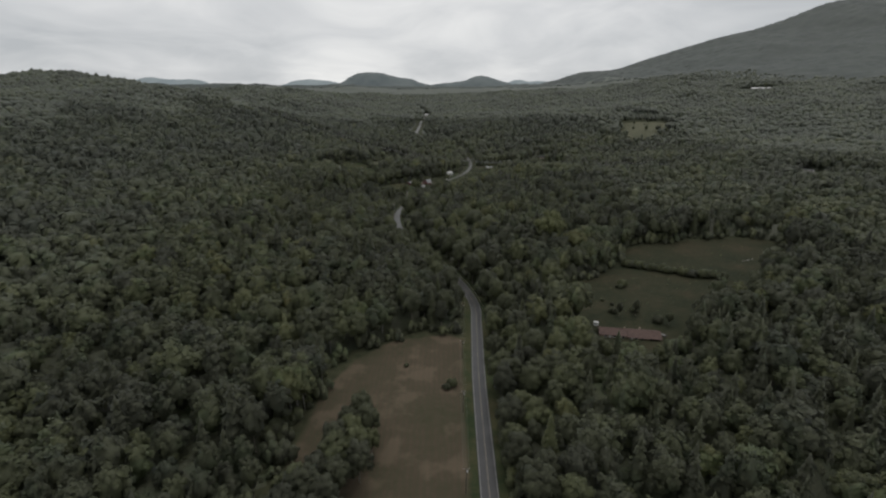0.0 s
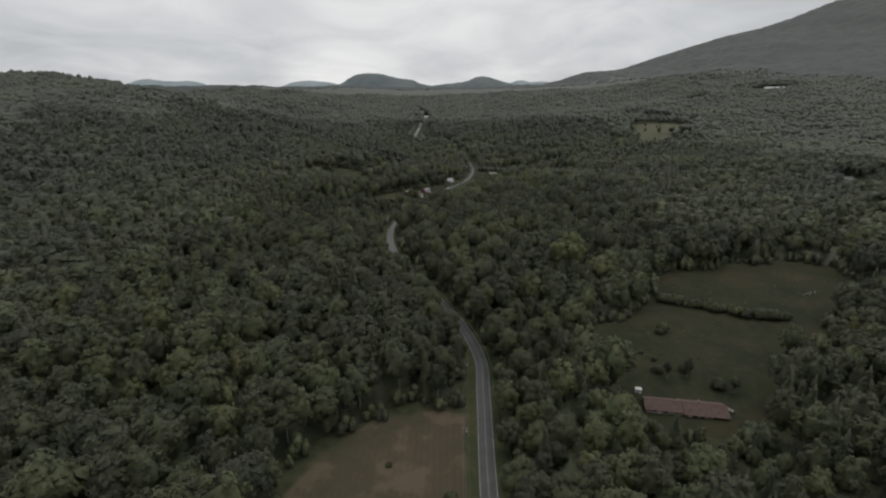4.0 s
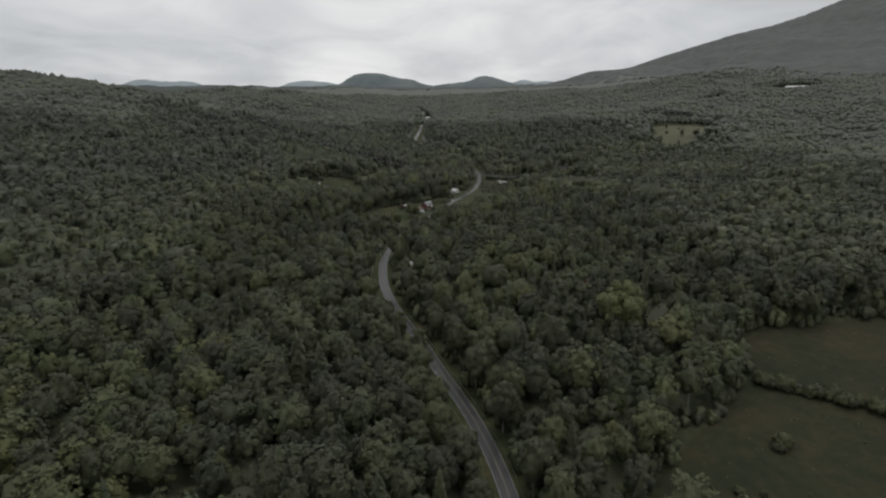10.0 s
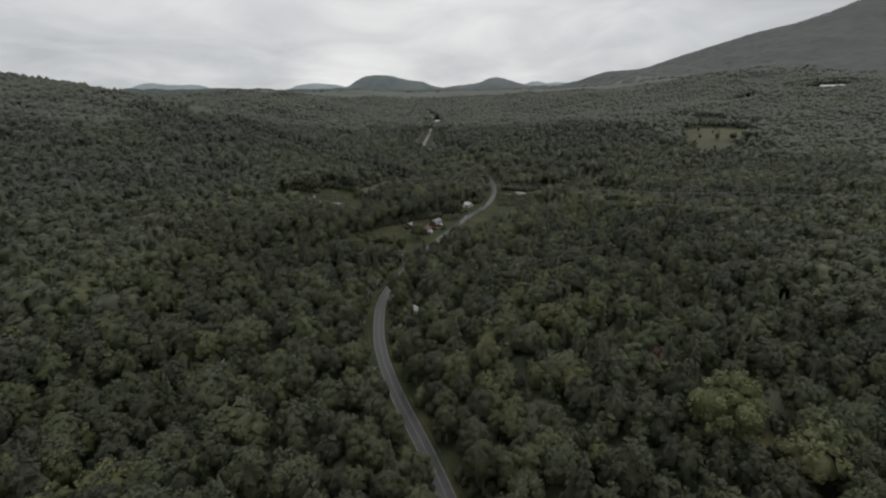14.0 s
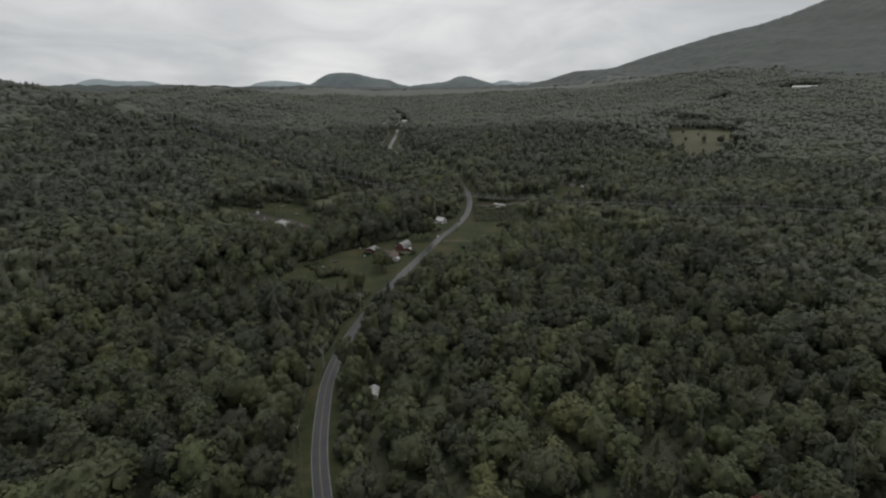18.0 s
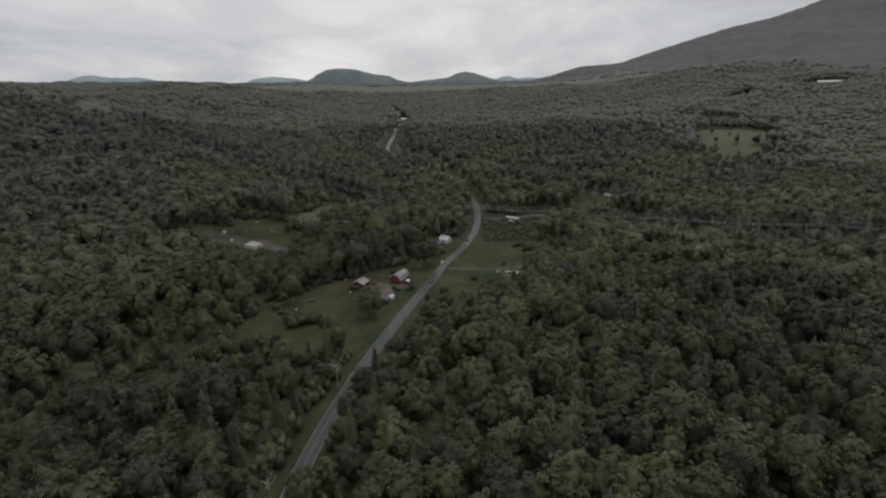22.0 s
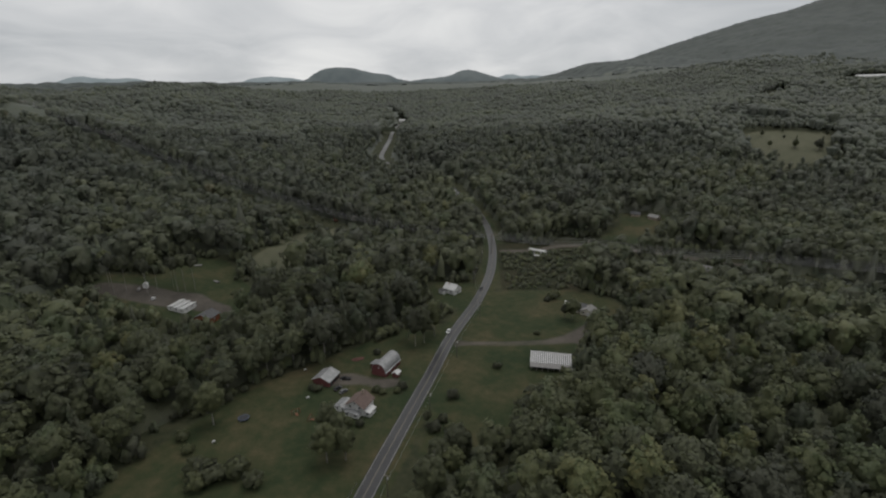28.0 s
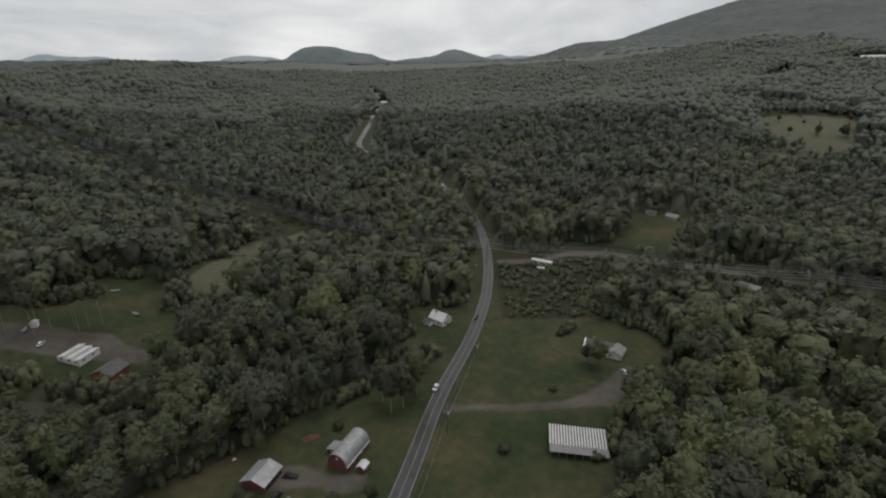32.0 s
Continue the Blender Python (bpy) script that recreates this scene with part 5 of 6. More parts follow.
for hx, hy, ht, hw, hl, he, hr, wm, rm, lab in ((538, 716, 20, 9, 14, 4.2, 6.6, M_CREAM, M_LIGHTGREY, "pale house in a hillside clearing"), (552, 735, 30, 8, 12, 3.2, 5.2, M_WHITE, M_GREYROOF, "white outbuilding with a grey roof in a clearing"),
                                           (219, 1090, 60, 6, 9, 2.8, 4.6, M_TAN, M_GREYROOF, "grey-roofed house at the wood's edge"), (233, 1076, 30, 7, 11, 2.8, 4.8, M_TAN, M_LIGHTGREY, "low grey house at the wood's edge"),
                                           (1222, 1948, 60, 16, 68, 6, 10, M_WHITE, M_PALE, "very long white barn on the hillside"), (28, 1186, 40, 9, 13, 4.4, 7.2, M_WHITE, M_PALE, "white house at the top of the bend"),
                                           (6, 1226, 30, 8, 12, 4.4, 7.0, M_WHITE, M_LIGHTGREY, "white house among trees up the road"), (-52, 1098, 75, 8, 13, 3.2, 5.0, M_CREAM, M_PALE, "low cream house with a pale roof by the creek"),
                                           (-79, 1118, 60, 9, 15, 3.2, 5.2, M_WHITE, M_PALE, "pale shed by the far meadow"), (-52, 1610, 20, 10, 16, 5, 8, M_WHITE, M_PALE, "white house beside the far road"), (-52, 1800, 80, 12, 24, 5, 8, M_WHITE, M_PALE, "wide white building on the far road"),
                                           (62, 1830, 80, 12, 20, 5, 8, M_WHITE, M_LIGHTGREY, "white house on a far slope"), (-150, 2040, 10, 12, 24, 5, 9, M_WHITE, M_PALE, "white farm building far up the valley"), (205, 930, 35, 8, 11, 3.2, 5.2, M_CREAM, M_LIGHTGREY, "small house hidden in the woods")):
    gable_building("house", lab, "house", hx, hy, ht, hw, hl, he, hr, wm, rm, 0.5, [("S", -2, 1.2, 1.2, 1.3), ("S", 2, 1.2, 1.2, 1.3), ("W", 0, 1.2, 1.2, 1.3), ("E", 0, 1.2, 1.2, 1.3)], [("S", 0, 1.0, 2.05, M_GREYROOF)])


# ---- vehicles ----
def vehicle(name, label, x, y, turn, paint_mat, pickup=False):
    """A parked car or pickup; its nose points along its own +y."""
    ob = thing(name, x, y, turn, label, "pickup" if pickup else "car", "parked vehicles")
    L, W = (5.6, 1.95) if pickup else (4.6, 1.82)
    side = [(-L / 2, 0.45), (-L / 2, 0.95), (-L / 2 + 0.15, 1.02), (L / 2 - 1.25, 1.02), (L / 2 - 0.2, 0.86), (L / 2, 0.62), (L / 2, 0.36), (L / 2 - 0.3, 0.28), (-L / 2 + 0.3, 0.28)]

    def body(bm):
        a = [bm.verts.new((-W / 2, v, z)) for v, z in side]
        b = [bm.verts.new((W / 2, v, z)) for v, z in side]
        bm.faces.new(a), bm.faces.new(b[::-1])
        for i in range(len(a)):
            j = (i + 1) % len(a)
            bm.faces.new((a[j], a[i], b[i], b[j]))

    part("body", bm_mesh("body", body, paint_mat, 0.05), ob)
    c0, c1 = (0.0, 1.55) if pickup else (-1.9, 1.35)

    def cabin(bm):
        lo = [(-W / 2 + 0.06, c0), (W / 2 - 0.06, c0), (W / 2 - 0.06, c1), (-W / 2 + 0.06, c1)]
        hi = [(-W / 2 + 0.24, c0 + 0.35), (W / 2 - 0.24, c0 + 0.35), (W / 2 - 0.24, c1 - 0.75), (-W / 2 + 0.24, c1 - 0.75)]
        a, b = [bm.verts.new((*p, 1.0)) for p in lo], [bm.verts.new((*p, 1.52)) for p in hi]
        bm.faces.new(a[::-1]), bm.faces.new(b)
        for i in range(4):
            j = (i + 1) % 4
            bm.faces.new((a[i], a[j], b[j], b[i]))

    part("windows", bm_mesh("windows", cabin, M_GLASS), ob, "dark glass cabin")
    box_part("roof_panel", (-W / 2 + 0.22, W / 2 - 0.22, c0 + 0.32, c1 - 0.72, 1.51, 1.58), paint_mat, ob, bevel=0.02)
    if pickup:
        box_part("bed", (-W / 2 + 0.14, W / 2 - 0.14, -L / 2 + 0.12, c0 - 0.15, 1.015, 1.03), M_DARK, ob, "dark plate in place of the open cargo bed")
    for sx in (-1, 1):
        for vy in (-L / 2 + 0.95, L / 2 - 0.95):
            wheel = part("wheel", bm_mesh("wheel", lambda bm: put_cyl(bm, (sx * (W / 2 - 0.2), vy, 0.33), (sx * (W / 2 + 0.02), vy, 0.33), 0.33, 0.33, 12), M_RUBBER), ob)
            cyl_part("rim", (sx * (W / 2 + 0.0), vy, 0.33), (sx * (W / 2 + 0.035), vy, 0.33), 0.19, 0.17, M_STEEL, wheel, 10)
        box_part("headlight", (sx * (W / 2 - 0.32) - 0.18, sx * (W / 2 - 0.32) + 0.18, L / 2 - 0.06, L / 2 + 0.02, 0.6, 0.76), M_PALE, ob)
        box_part("tail_light", (sx * (W / 2 - 0.2) - 0.1, sx * (W / 2 - 0.2) + 0.1, -L / 2 - 0.02, -L / 2 + 0.05, 0.7, 0.9), M_RED, ob)
    return ob


vehicle("pickup_truck", "black pickup parked outside the open garage", -48.6, 806.6, 80, PAINTS["black"], True)
vehicle("parked_car", "black car parked on the farm's gravel", -51.2, 798.0, -35, PAINTS["black"])
vehicle("parked_car", "dark grey car parked on the farm's gravel", -48.0, 795.2, -40, PAINTS["grey"])
vehicle("parked_car", "silver car parked at the end of the drive", 94.6, 857.5, 5, PAINTS["silver"])
vehicle("parked_car", "white car parked in the work yard", -181, 883.5, 10, PAINTS["white"])
for vx, vy, vt, c, lab in ((5.6, 854.2, 158, "white", "white car driving on the road"), (33.0, 921.0, 157, "black", "dark car driving on the road")):
    car = vehicle("road_car", lab, vx, vy, vt, PAINTS[c])
    car.location.z = float(np.interp(vy, FLOOR_Y, FLOOR_Z)) + 0.17


# ---- yard things ----
def trampoline(x, y):
    ob = thing("trampoline", x, y, 0, "round trampoline with blue padding on the lawn", "trampoline")

    def ring(bm, r0, r1, z0, z1, n=24):
        q = [[bm.verts.new((r * math.cos(2 * math.pi * i / n), r * math.sin(2 * math.pi * i / n), z)) for i in range(n)] for r, z in ((r0, z0), (r1, z0), (r1, z1), (r0, z1))]
        for k in range(4):
            for i in range(n):
                j = (i + 1) % n
                bm.faces.new((q[k][i], q[k][j], q[(k + 1) % 4][j], q[(k + 1) % 4][i]))

    part("padding", bm_mesh("padding", lambda bm: ring(bm, 2.0, 2.4, 0.86, 0.94), M_BLUE), ob, "pale blue padded rim")
    part("mat", bm_mesh("mat", lambda bm: put_cyl(bm, (0, 0, 0.88), (0, 0, 0.9), 2.0, 2.0, 24), M_MAT), ob, "black jumping mat")
    for i in range(6):
        a = 2 * math.pi * i / 6
        cyl_part("leg", (2.3 * math.cos(a), 2.3 * math.sin(a), 0), (2.3 * math.cos(a), 2.3 * math.sin(a), 0.88), 0.04, 0.04, M_STEEL, ob, 6)


trampoline(-89, 777)


def swing_set(x, y, turn, mat, label):
    ob = thing("play_frame", x, y, turn, label, "play frame")
    for s in (-1, 1):
        for k in (-1, 1):
            cyl_part("leg", (s * 1.9, k * 1.0, 0), (s * 1.7, 0, 2.1), 0.09, 0.08, mat, ob, 6)
    cyl_part("beam", (-1.8, 0, 2.1), (1.8, 0, 2.1), 0.11, 0.11, mat, ob, 6)
    box_part("slide", (-0.5, 0.5, -2.6, -0.2, 0.3, 0.42), mat, ob)
    for s in (-0.8, 0.8):
        seat = box_part("seat", (s - 0.25, s + 0.25, -0.12, 0.12, 0.5, 0.55), M_DARK, ob)
        cyl_part("chain", (s, 0, 0.55), (s, 0, 2.05), 0.02, 0.02, M_STEEL, seat, 4)


swing_set(-67, 780, 30, M_RUST, "orange wooden swing frame with slide on the lawn")
swing_set(-59.6, 775, 80, M_RUST, "small orange climbing frame on the lawn")


def tank(x, y, turn, label, r=0.5, l=2.2):
    ob = thing("gas_tank", x, y, turn, label, "tank")

    def shell(bm):
        prof = [(-l / 2, 0.02), (-l / 2 + 0.12, r * 0.7), (-l / 2 + 0.35, r), (l / 2 - 0.35, r), (l / 2 - 0.12, r * 0.7), (l / 2, 0.02)]
        rings = [[bm.verts.new((px, pr * math.cos(2 * math.pi * i / 10), 0.75 + pr * math.sin(2 * math.pi * i / 10))) for i in range(10)] for px, pr in prof]
        for a, b in zip(rings, rings[1:]):
            for i in range(10):
                bm.faces.new((a[i], a[(i + 1) % 10], b[(i + 1) % 10], b[i]))
        bm.faces.new(rings[0][::-1]), bm.faces.new(rings[-1])

    part("shell", bm_mesh("shell", shell, M_PALE), ob)
    for s in (-0.6, 0.6):
        box_part("foot", (s - 0.08, s + 0.08, -0.3, 0.3, 0, 0.4), M_STONE, ob)
    cyl_part("valve_cap", (0, 0, 0.75 + r * 0.95), (0, 0, 0.75 + r + 0.2), 0.14, 0.12, M_STEEL, ob, 8)


for tx, ty in ((-64, 791), (-96, 762), (-71, 816), (-40.6, 566.4), (102, 876), (91.5, 846.5)):
    tank(tx, ty, 40, "white gas tank standing on blocks in the grass", 0.42, 1.5)


def boat(x, y, turn):
    ob = thing("boat_shape", x, y, turn, "weathered tarp-covered boat shape standing on the grass", "boat")

    def hull(bm):
        rows = [(-2.6, 0.9), (-1.0, 1.05), (1.0, 0.95), (2.3, 0.5), (2.9, 0.05)]
        rings = [[bm.verts.new((px * w, v, z)) for px, z in ((-1, 0.7), (-0.55, 0.1), (0.55, 0.1), (1, 0.7), (0, 1.25))] for v, w in rows]
        for a, b in zip(rings, rings[1:]):
            for i in range(5):
                bm.faces.new((a[i], a[(i + 1) % 5], b[(i + 1) % 5], b[i]))
        bm.faces.new(rings[0][::-1]), bm.faces.new(rings[-1])

    part("hull", bm_mesh("hull", hull, M_LIGHTGREY, 0.0), ob)
    box_part("trailer_beam", (-0.1, 0.1, -2.6, 3.6, 0.0, 0.12), M_STEEL, ob)


# boat shapes in place of pale debris and a tarp in the yard
boat(-155, 917, 60), boat(-194.5, 893, 20), boat(-176, 938, 100), boat(127.4, 263.0, 30)
gable_building("garden_shed", "small pale garden shed at the yard's edge", "shed", -192.6, 897.6, 20, 2.8, 3.2, 2.3, 3.0, M_WHITE, M_PALE, 0.2, [], [("S", 0, 0.9, 1.9, M_WHITE)])
# unidentified white box beside the ranch, given the form of a small hut
gable_building("white_box", "pale box beside the ranch", "shelter", 92.4, 279.0, 80, 2.2, 2.6, 2.1, 2.4, M_WHITE, M_PALE, 0.2, [("W", 0, 1.0, 0.7, 0.6)], [], flat=0.2)


def digger(x, y, turn):
    ob = thing("digger", x, y, turn, "orange tracked digger at the edge of the far meadow", "digger")
    for s in (-1, 1):
        box_part("track", (s * 1.1 - 0.3, s * 1.1 + 0.3, -1.9, 1.9, 0, 0.9), M_RUBBER, ob, bevel=0.2)
    box_part("cab", (-1.2, 1.2, -1.7, 1.4, 0.9, 2.3), M_RUST, ob, bevel=0.1)
    box_part("cab_window", (-1.1, 0.1, 0.6, 1.46, 2.25, 3.1), M_GLASS, ob, bevel=0.06)
    cyl_part("boom", (0.5, 1.2, 1.8), (0.5, 4.2, 4.2), 0.25, 0.2, M_RUST, ob, 6)
    cyl_part("arm", (0.5, 4.2, 4.2), (0.5, 5.6, 1.4), 0.2, 0.14, M_RUST, ob, 6)
    box_part("bucket", (0.05, 0.95, 5.2, 6.0, 0.6, 1.5), M_STEEL, ob, bevel=0.1)


digger(-100, 1086, 40)


def stone_row(x0, y0, x1, y1, n, label):
    """A tumbled row of stones, each a part."""
    ob = thing("stone_pile", x0, y0, 0, label, "stones")
    rs = random.Random(3)
    shapes = []
    for k in range(4):
        def rock(bm, k=k):
            bmesh.ops.create_icosphere(bm, subdivisions=1, radius=0.6)
            for v in bm.verts:
                v.co *= rs.uniform(0.7, 1.15)
                v.co.z *= 0.7
        shapes.append(bm_mesh("stone", rock, M_STONE))
    for i in range(n):
        t = i / (n - 1)
        s = part("stone", shapes[i % 4], ob)
        px, py = (x1 - x0) * t + rs.uniform(-0.9, 0.9), (y1 - y0) * t + rs.uniform(-0.9, 0.9)
        s.matrix_local = pose(px, py, z_at(x0 + px, y0 + py) - z_at(x0, y0) + 0.2, rs.uniform(0, 90), 0, rs.uniform(0, 360))


stone_row(-126, 893, -111, 896, 26, "tumbled row of grey field stones")
stone_row(-160, 872, -156, 878, 10, "rubble heap of stones beside the orange house")
stone_row(248, 385, 258, 389, 9, "grey stone heap on the field's edge")
stone_row(7, 292, 3, 330, 34, "strip of grey boulders beside the road")

# ---- utility poles and cables ----


def cable(points, sag, r, label, group):
    """One cable hung from point to point."""
    line = []
    for a, b in zip(points, points[1:]):
        a, b = np.array(a), np.array(b)
        line += [a + (b - a) * t - np.array((0, 0, 4 * sag * t * (1 - t))) for t in np.arange(10) / 10]
    line.append(np.array(points[-1]))
    side = np.cross(np.array(points[-1]) - np.array(points[0]), (0, 0, 1))
    side /= np.linalg.norm(side)
    ring = [r * (math.cos(k * 2.094) * side + math.sin(k * 2.094) * np.array((0, 0, 1))) for k in range(3)]
    v = np.array([p + q for p in line for q in ring])
    f = [(3 * i + k, 3 * i + (k + 1) % 3, 3 * i + 3 + (k + 1) % 3, 3 * i + 3 + k) for i in range(len(line) - 1) for k in range(3)]
    tagged(new("power_cable", mesh_from("power_cable", v, np.array(f), [M_WIRE])), label, "cable", group)


def street_pole(x, y, turn, height=11.5):
    ob = thing("utility_pole", x, y, turn, "weathered wooden utility pole with a crossarm", "utility pole", "poles along the road")
    cyl_part("shaft", (0, 0, -1), (0, 0, height), 0.17, 0.11, M_POLE, ob, 8)
    arm = box_part("crossarm", (-1.2, 1.2, -0.08, 0.08, height - 0.9, height - 0.72), M_WOOD, ob)
    for s in (-1.1, -0.4, 0.4, 1.1):
        cyl_part("insulator", (s, 0, height - 0.72), (s, 0, height - 0.5), 0.06, 0.04, M_PALE, arm, 6)
    cyl_part("transformer", (0.32, 0, height - 2.4), (0.32, 0, height - 1.5), 0.24, 0.24, M_STEEL, ob, 10)
    return ob


def along(line, y, off):
    """Plan point beside a line at a given y, and its heading."""
    i = int(np.argmin(np.abs(line[:, 1] - y)))
    t = line[min(i + 1, len(line) - 1)] - line[max(i - 1, 0)]
    t = t / np.linalg.norm(t)
    p = line[i] + off * np.array((t[1], -t[0]))
    return float(p[0]), float(p[1]), math.degrees(math.atan2(-t[0], t[1]))


# the line changes sides before and behind the farm
pole_spots = [along(ROAD_LINE, y, 9.0 if 600 < y < 880 else -8.6) for y in range(142, 1150, 49)]
for px, py, pt in pole_spots:
    street_pole(px, py, pt)
for dx, dz in ((-1.1, 11.0), (1.1, 11.0), (0.0, 8.4)):
    pts = [tuple(Vector((px, py, z_at(px, py) + dz)) + Vector((dx * math.cos(radians(pt)), dx * math.sin(radians(pt)), 0))) for px, py, pt in pole_spots]
    cable(pts, 0.7, 0.022, "sagging electric cable beside the road", "cables along the road")


def tower(x, y, turn, height=19.0):
    ob = thing("power_line_frame", x, y, turn, "wooden H-frame carrying high-voltage cables over the woods", "power pole", "power line frames")
    for s in (-2.4, 2.4):
        cyl_part("leg", (s, 0, -1), (s, 0, height), 0.2, 0.14, M_POLE, ob, 8)
    arm = box_part("crossarm", (-5.4, 5.4, -0.14, 0.14, height - 2.2, height - 1.85), M_WOOD, ob)
    cyl_part("brace", (-2.4, 0.1, height - 7), (2.4, 0.1, height - 2.4), 0.09, 0.09, M_WOOD, ob, 5)
    cyl_part("brace", (2.4, -0.1, height - 7), (-2.4, -0.1, height - 2.4), 0.09, 0.09, M_WOOD, ob, 5)
    for s in (-5.0, 0, 5.0):
        cyl_part("insulator", (s, 0, height - 3.6), (s, 0, height - 2.2), 0.1, 0.1, M_STONE, arm, 6)


POWER = CUT
for (ax, ay), (bx, by) in zip(POWER, POWER[1:] + [(2 * POWER[-1][0] - POWER[-2][0], 2 * POWER[-1][1] - POWER[-2][1])]):
    tower(ax, ay, math.degrees(math.atan2(by - ay, bx - ax)) + 90)
for off, dz, r in ((-5.0, 15.4, 0.15), (0, 15.4, 0.15), (5.0, 15.4, 0.15), (-2.4, 19.0, 0.08), (2.4, 19.0, 0.08)):
    pts = []
    for i, (ax, ay) in enumerate(POWER):
        bx, by = POWER[min(i + 1, len(POWER) - 1)]
        cx, cy = POWER[max(i - 1, 0)]
        d = Vector((bx - cx, by - cy, 0)).normalized()
        pts.append((ax + d.y * off, ay - d.x * off, z_at(ax, ay) + dz))
    cable(pts, 2.4, r, "high-voltage cable hanging across the valley", "power line cables")


def guard_rail(y0, y1, off):
    """A steel rail on posts along the road's edge."""
    ob = tagged(new("guard_rail"), "galvanised steel guard rail along the road's bend", "guard rail")
    seg = ROAD_LINE[(ROAD_LINE[:, 1] > y0) & (ROAD_LINE[:, 1] < y1)]
    t = np.gradient(seg, axis=0)
    t /= np.linalg.norm(t, axis=1)[:, None]
    p = seg + off * np.stack([t[:, 1], -t[:, 0]], -1)
    z = np.interp(p[:, 1], FLOOR_Y, FLOOR_Z)
    v = np.concatenate([np.column_stack([p, z + h]) for h in (0.55, 0.9)])
    n = len(p)
    a = np.arange(n - 1)
    q = np.stack([a, a + 1, a + n + 1, a + n], -1)
    part("rail", mesh_from("rail", v, q, [M_STEEL]), ob)
    post = bm_mesh("post", lambda bm: put_box(bm, -0.08, 0.08, -0.08, 0.08, -0.3, 0.85), M_WOOD)
    for i in range(n):
        o = part("post", post, ob)
        o.location = (p[i, 0], p[i, 1], z[i])


guard_rail(285, 470, 5.0)
guard_rail(585, 736, -4.9)

# ---- bushes and lone trees ----
BUSHES = []
for i in range(5):
    cv, cf, cn = broad_crown(900 + i, 1, 4.5, 3.3, 3.0)
    BUSHES.append(mesh_from("bush", cv / 3, cf, [M_LEAF_TREE], {"face": cn}))


def bush(x, y, s, i, label="low dense green bush in the grass"):
    ob = new("bush", BUSHES[i % 5])
    ob.matrix_world = pose(x, y, z_at(x, y) - 0.1, 0, 0, i * 71) @ Matrix.Scale(s, 4)
    tagged(ob, label, "bush", "bushes on the open ground")


for i, (bx, by, s) in enumerate(((-61, 797, 1.6), (-64, 799, 1.3), (-42, 771, 1.5), (-37, 770, 1.3), (-32, 795, 1.5), (-29, 793, 1.2), (-20, 797, 1.7), (-22, 794, 1.2), (-35, 831, 1.4), (58, 849, 1.2), (29, 813, 1.5), (4, 788, 2.0), (-1, 771, 1.6), (-5, 765, 2.0),
                                    (2, 764, 1.7), (80, 900, 2.2), (84, 905, 2.0), (76, 897, 1.5), (131, 341, 2.4), (128, 338, 1.6), (100, 317, 1.3), (108, 316, 0.9), (132, 280, 2.2), (134, 284, 1.6), (109, 296, 1.8), (123, 296, 1.9),
                                    (112, 308, 1.0), (-24, 230, 0.9), (0, 212, 1.8), (-3, 209, 1.4), (-88, 741, 3.4), (-95, 745, 3.0), (-80, 744, 3.1), (-92, 738, 2.8), (-72, 738, 2.6), (-66, 716, 2.2), (-60, 712, 1.8), (-98, 722, 1.6), (-104, 757, 1.6), (-110, 765, 1.9), (62, 806, 1.5), (104, 440, 1.7), (112, 436, 1.3), (117, 428, 2.0), (105, 424, 1.5), (110, 417, 1.9), (102, 415, 1.2), (118, 441, 1.6))):
    bush(bx, by, s, i)
rs = random.Random(11)
for i in range(34):
    t = i / 33
    bush(150 + 62 * t + rs.uniform(-2, 2), 383 - 38 * t + 22 * max(0, t - 0.7) + rs.uniform(-2.5, 2.5), rs.uniform(1.4, 3.0), i, "scrubby hedge bush across the field")


def scrub(name, poly, gap, label, smin, smax):
    """Low brush over rough ground, joined."""
    xs, ys = [p[0] for p in poly], [p[1] for p in poly]
    x, y = scatter(min(xs), max(xs), min(ys), max(ys), gap)
    x, y = x + rng.normal(0, gap * 0.35, len(x)), y + rng.normal(0, gap * 0.35, len(x))
    clump = np.sin(x * 0.31 + 2 * np.sin(y * 0.17)) + np.sin(y * 0.27 + 1.6 * np.sin(x * 0.19))
    m = inside(x, y, poly) & (rng.uniform(0, 1, len(x)) < 0.55 + 0.3 * clump)
    x, y = x[m], y[m]
    V, Fc, N, T, o = [], [], [], [], 0
    for i in range(len(x)):
        v, f, face = SCRUB_SHAPES[i % 6]
        N.append(face)
        s = smin + (smax - smin) * rng.uniform(0, 1) ** 2
        V.append(v * s + (x[i], y[i], z_at(x[i], y[i]) - 0.1))
        Fc.append(f + o), T.append(np.full(len(v), rng.uniform(0.15, 0.75)))
        o += len(v)
    tagged(new(name, mesh_from(name, np.concatenate(V), np.concatenate(Fc), [M_LEAF], {"face": np.concatenate(N), "tint": np.concatenate(T)})), label, "scrub", kind="stuff")


SCRUB_SHAPES = []
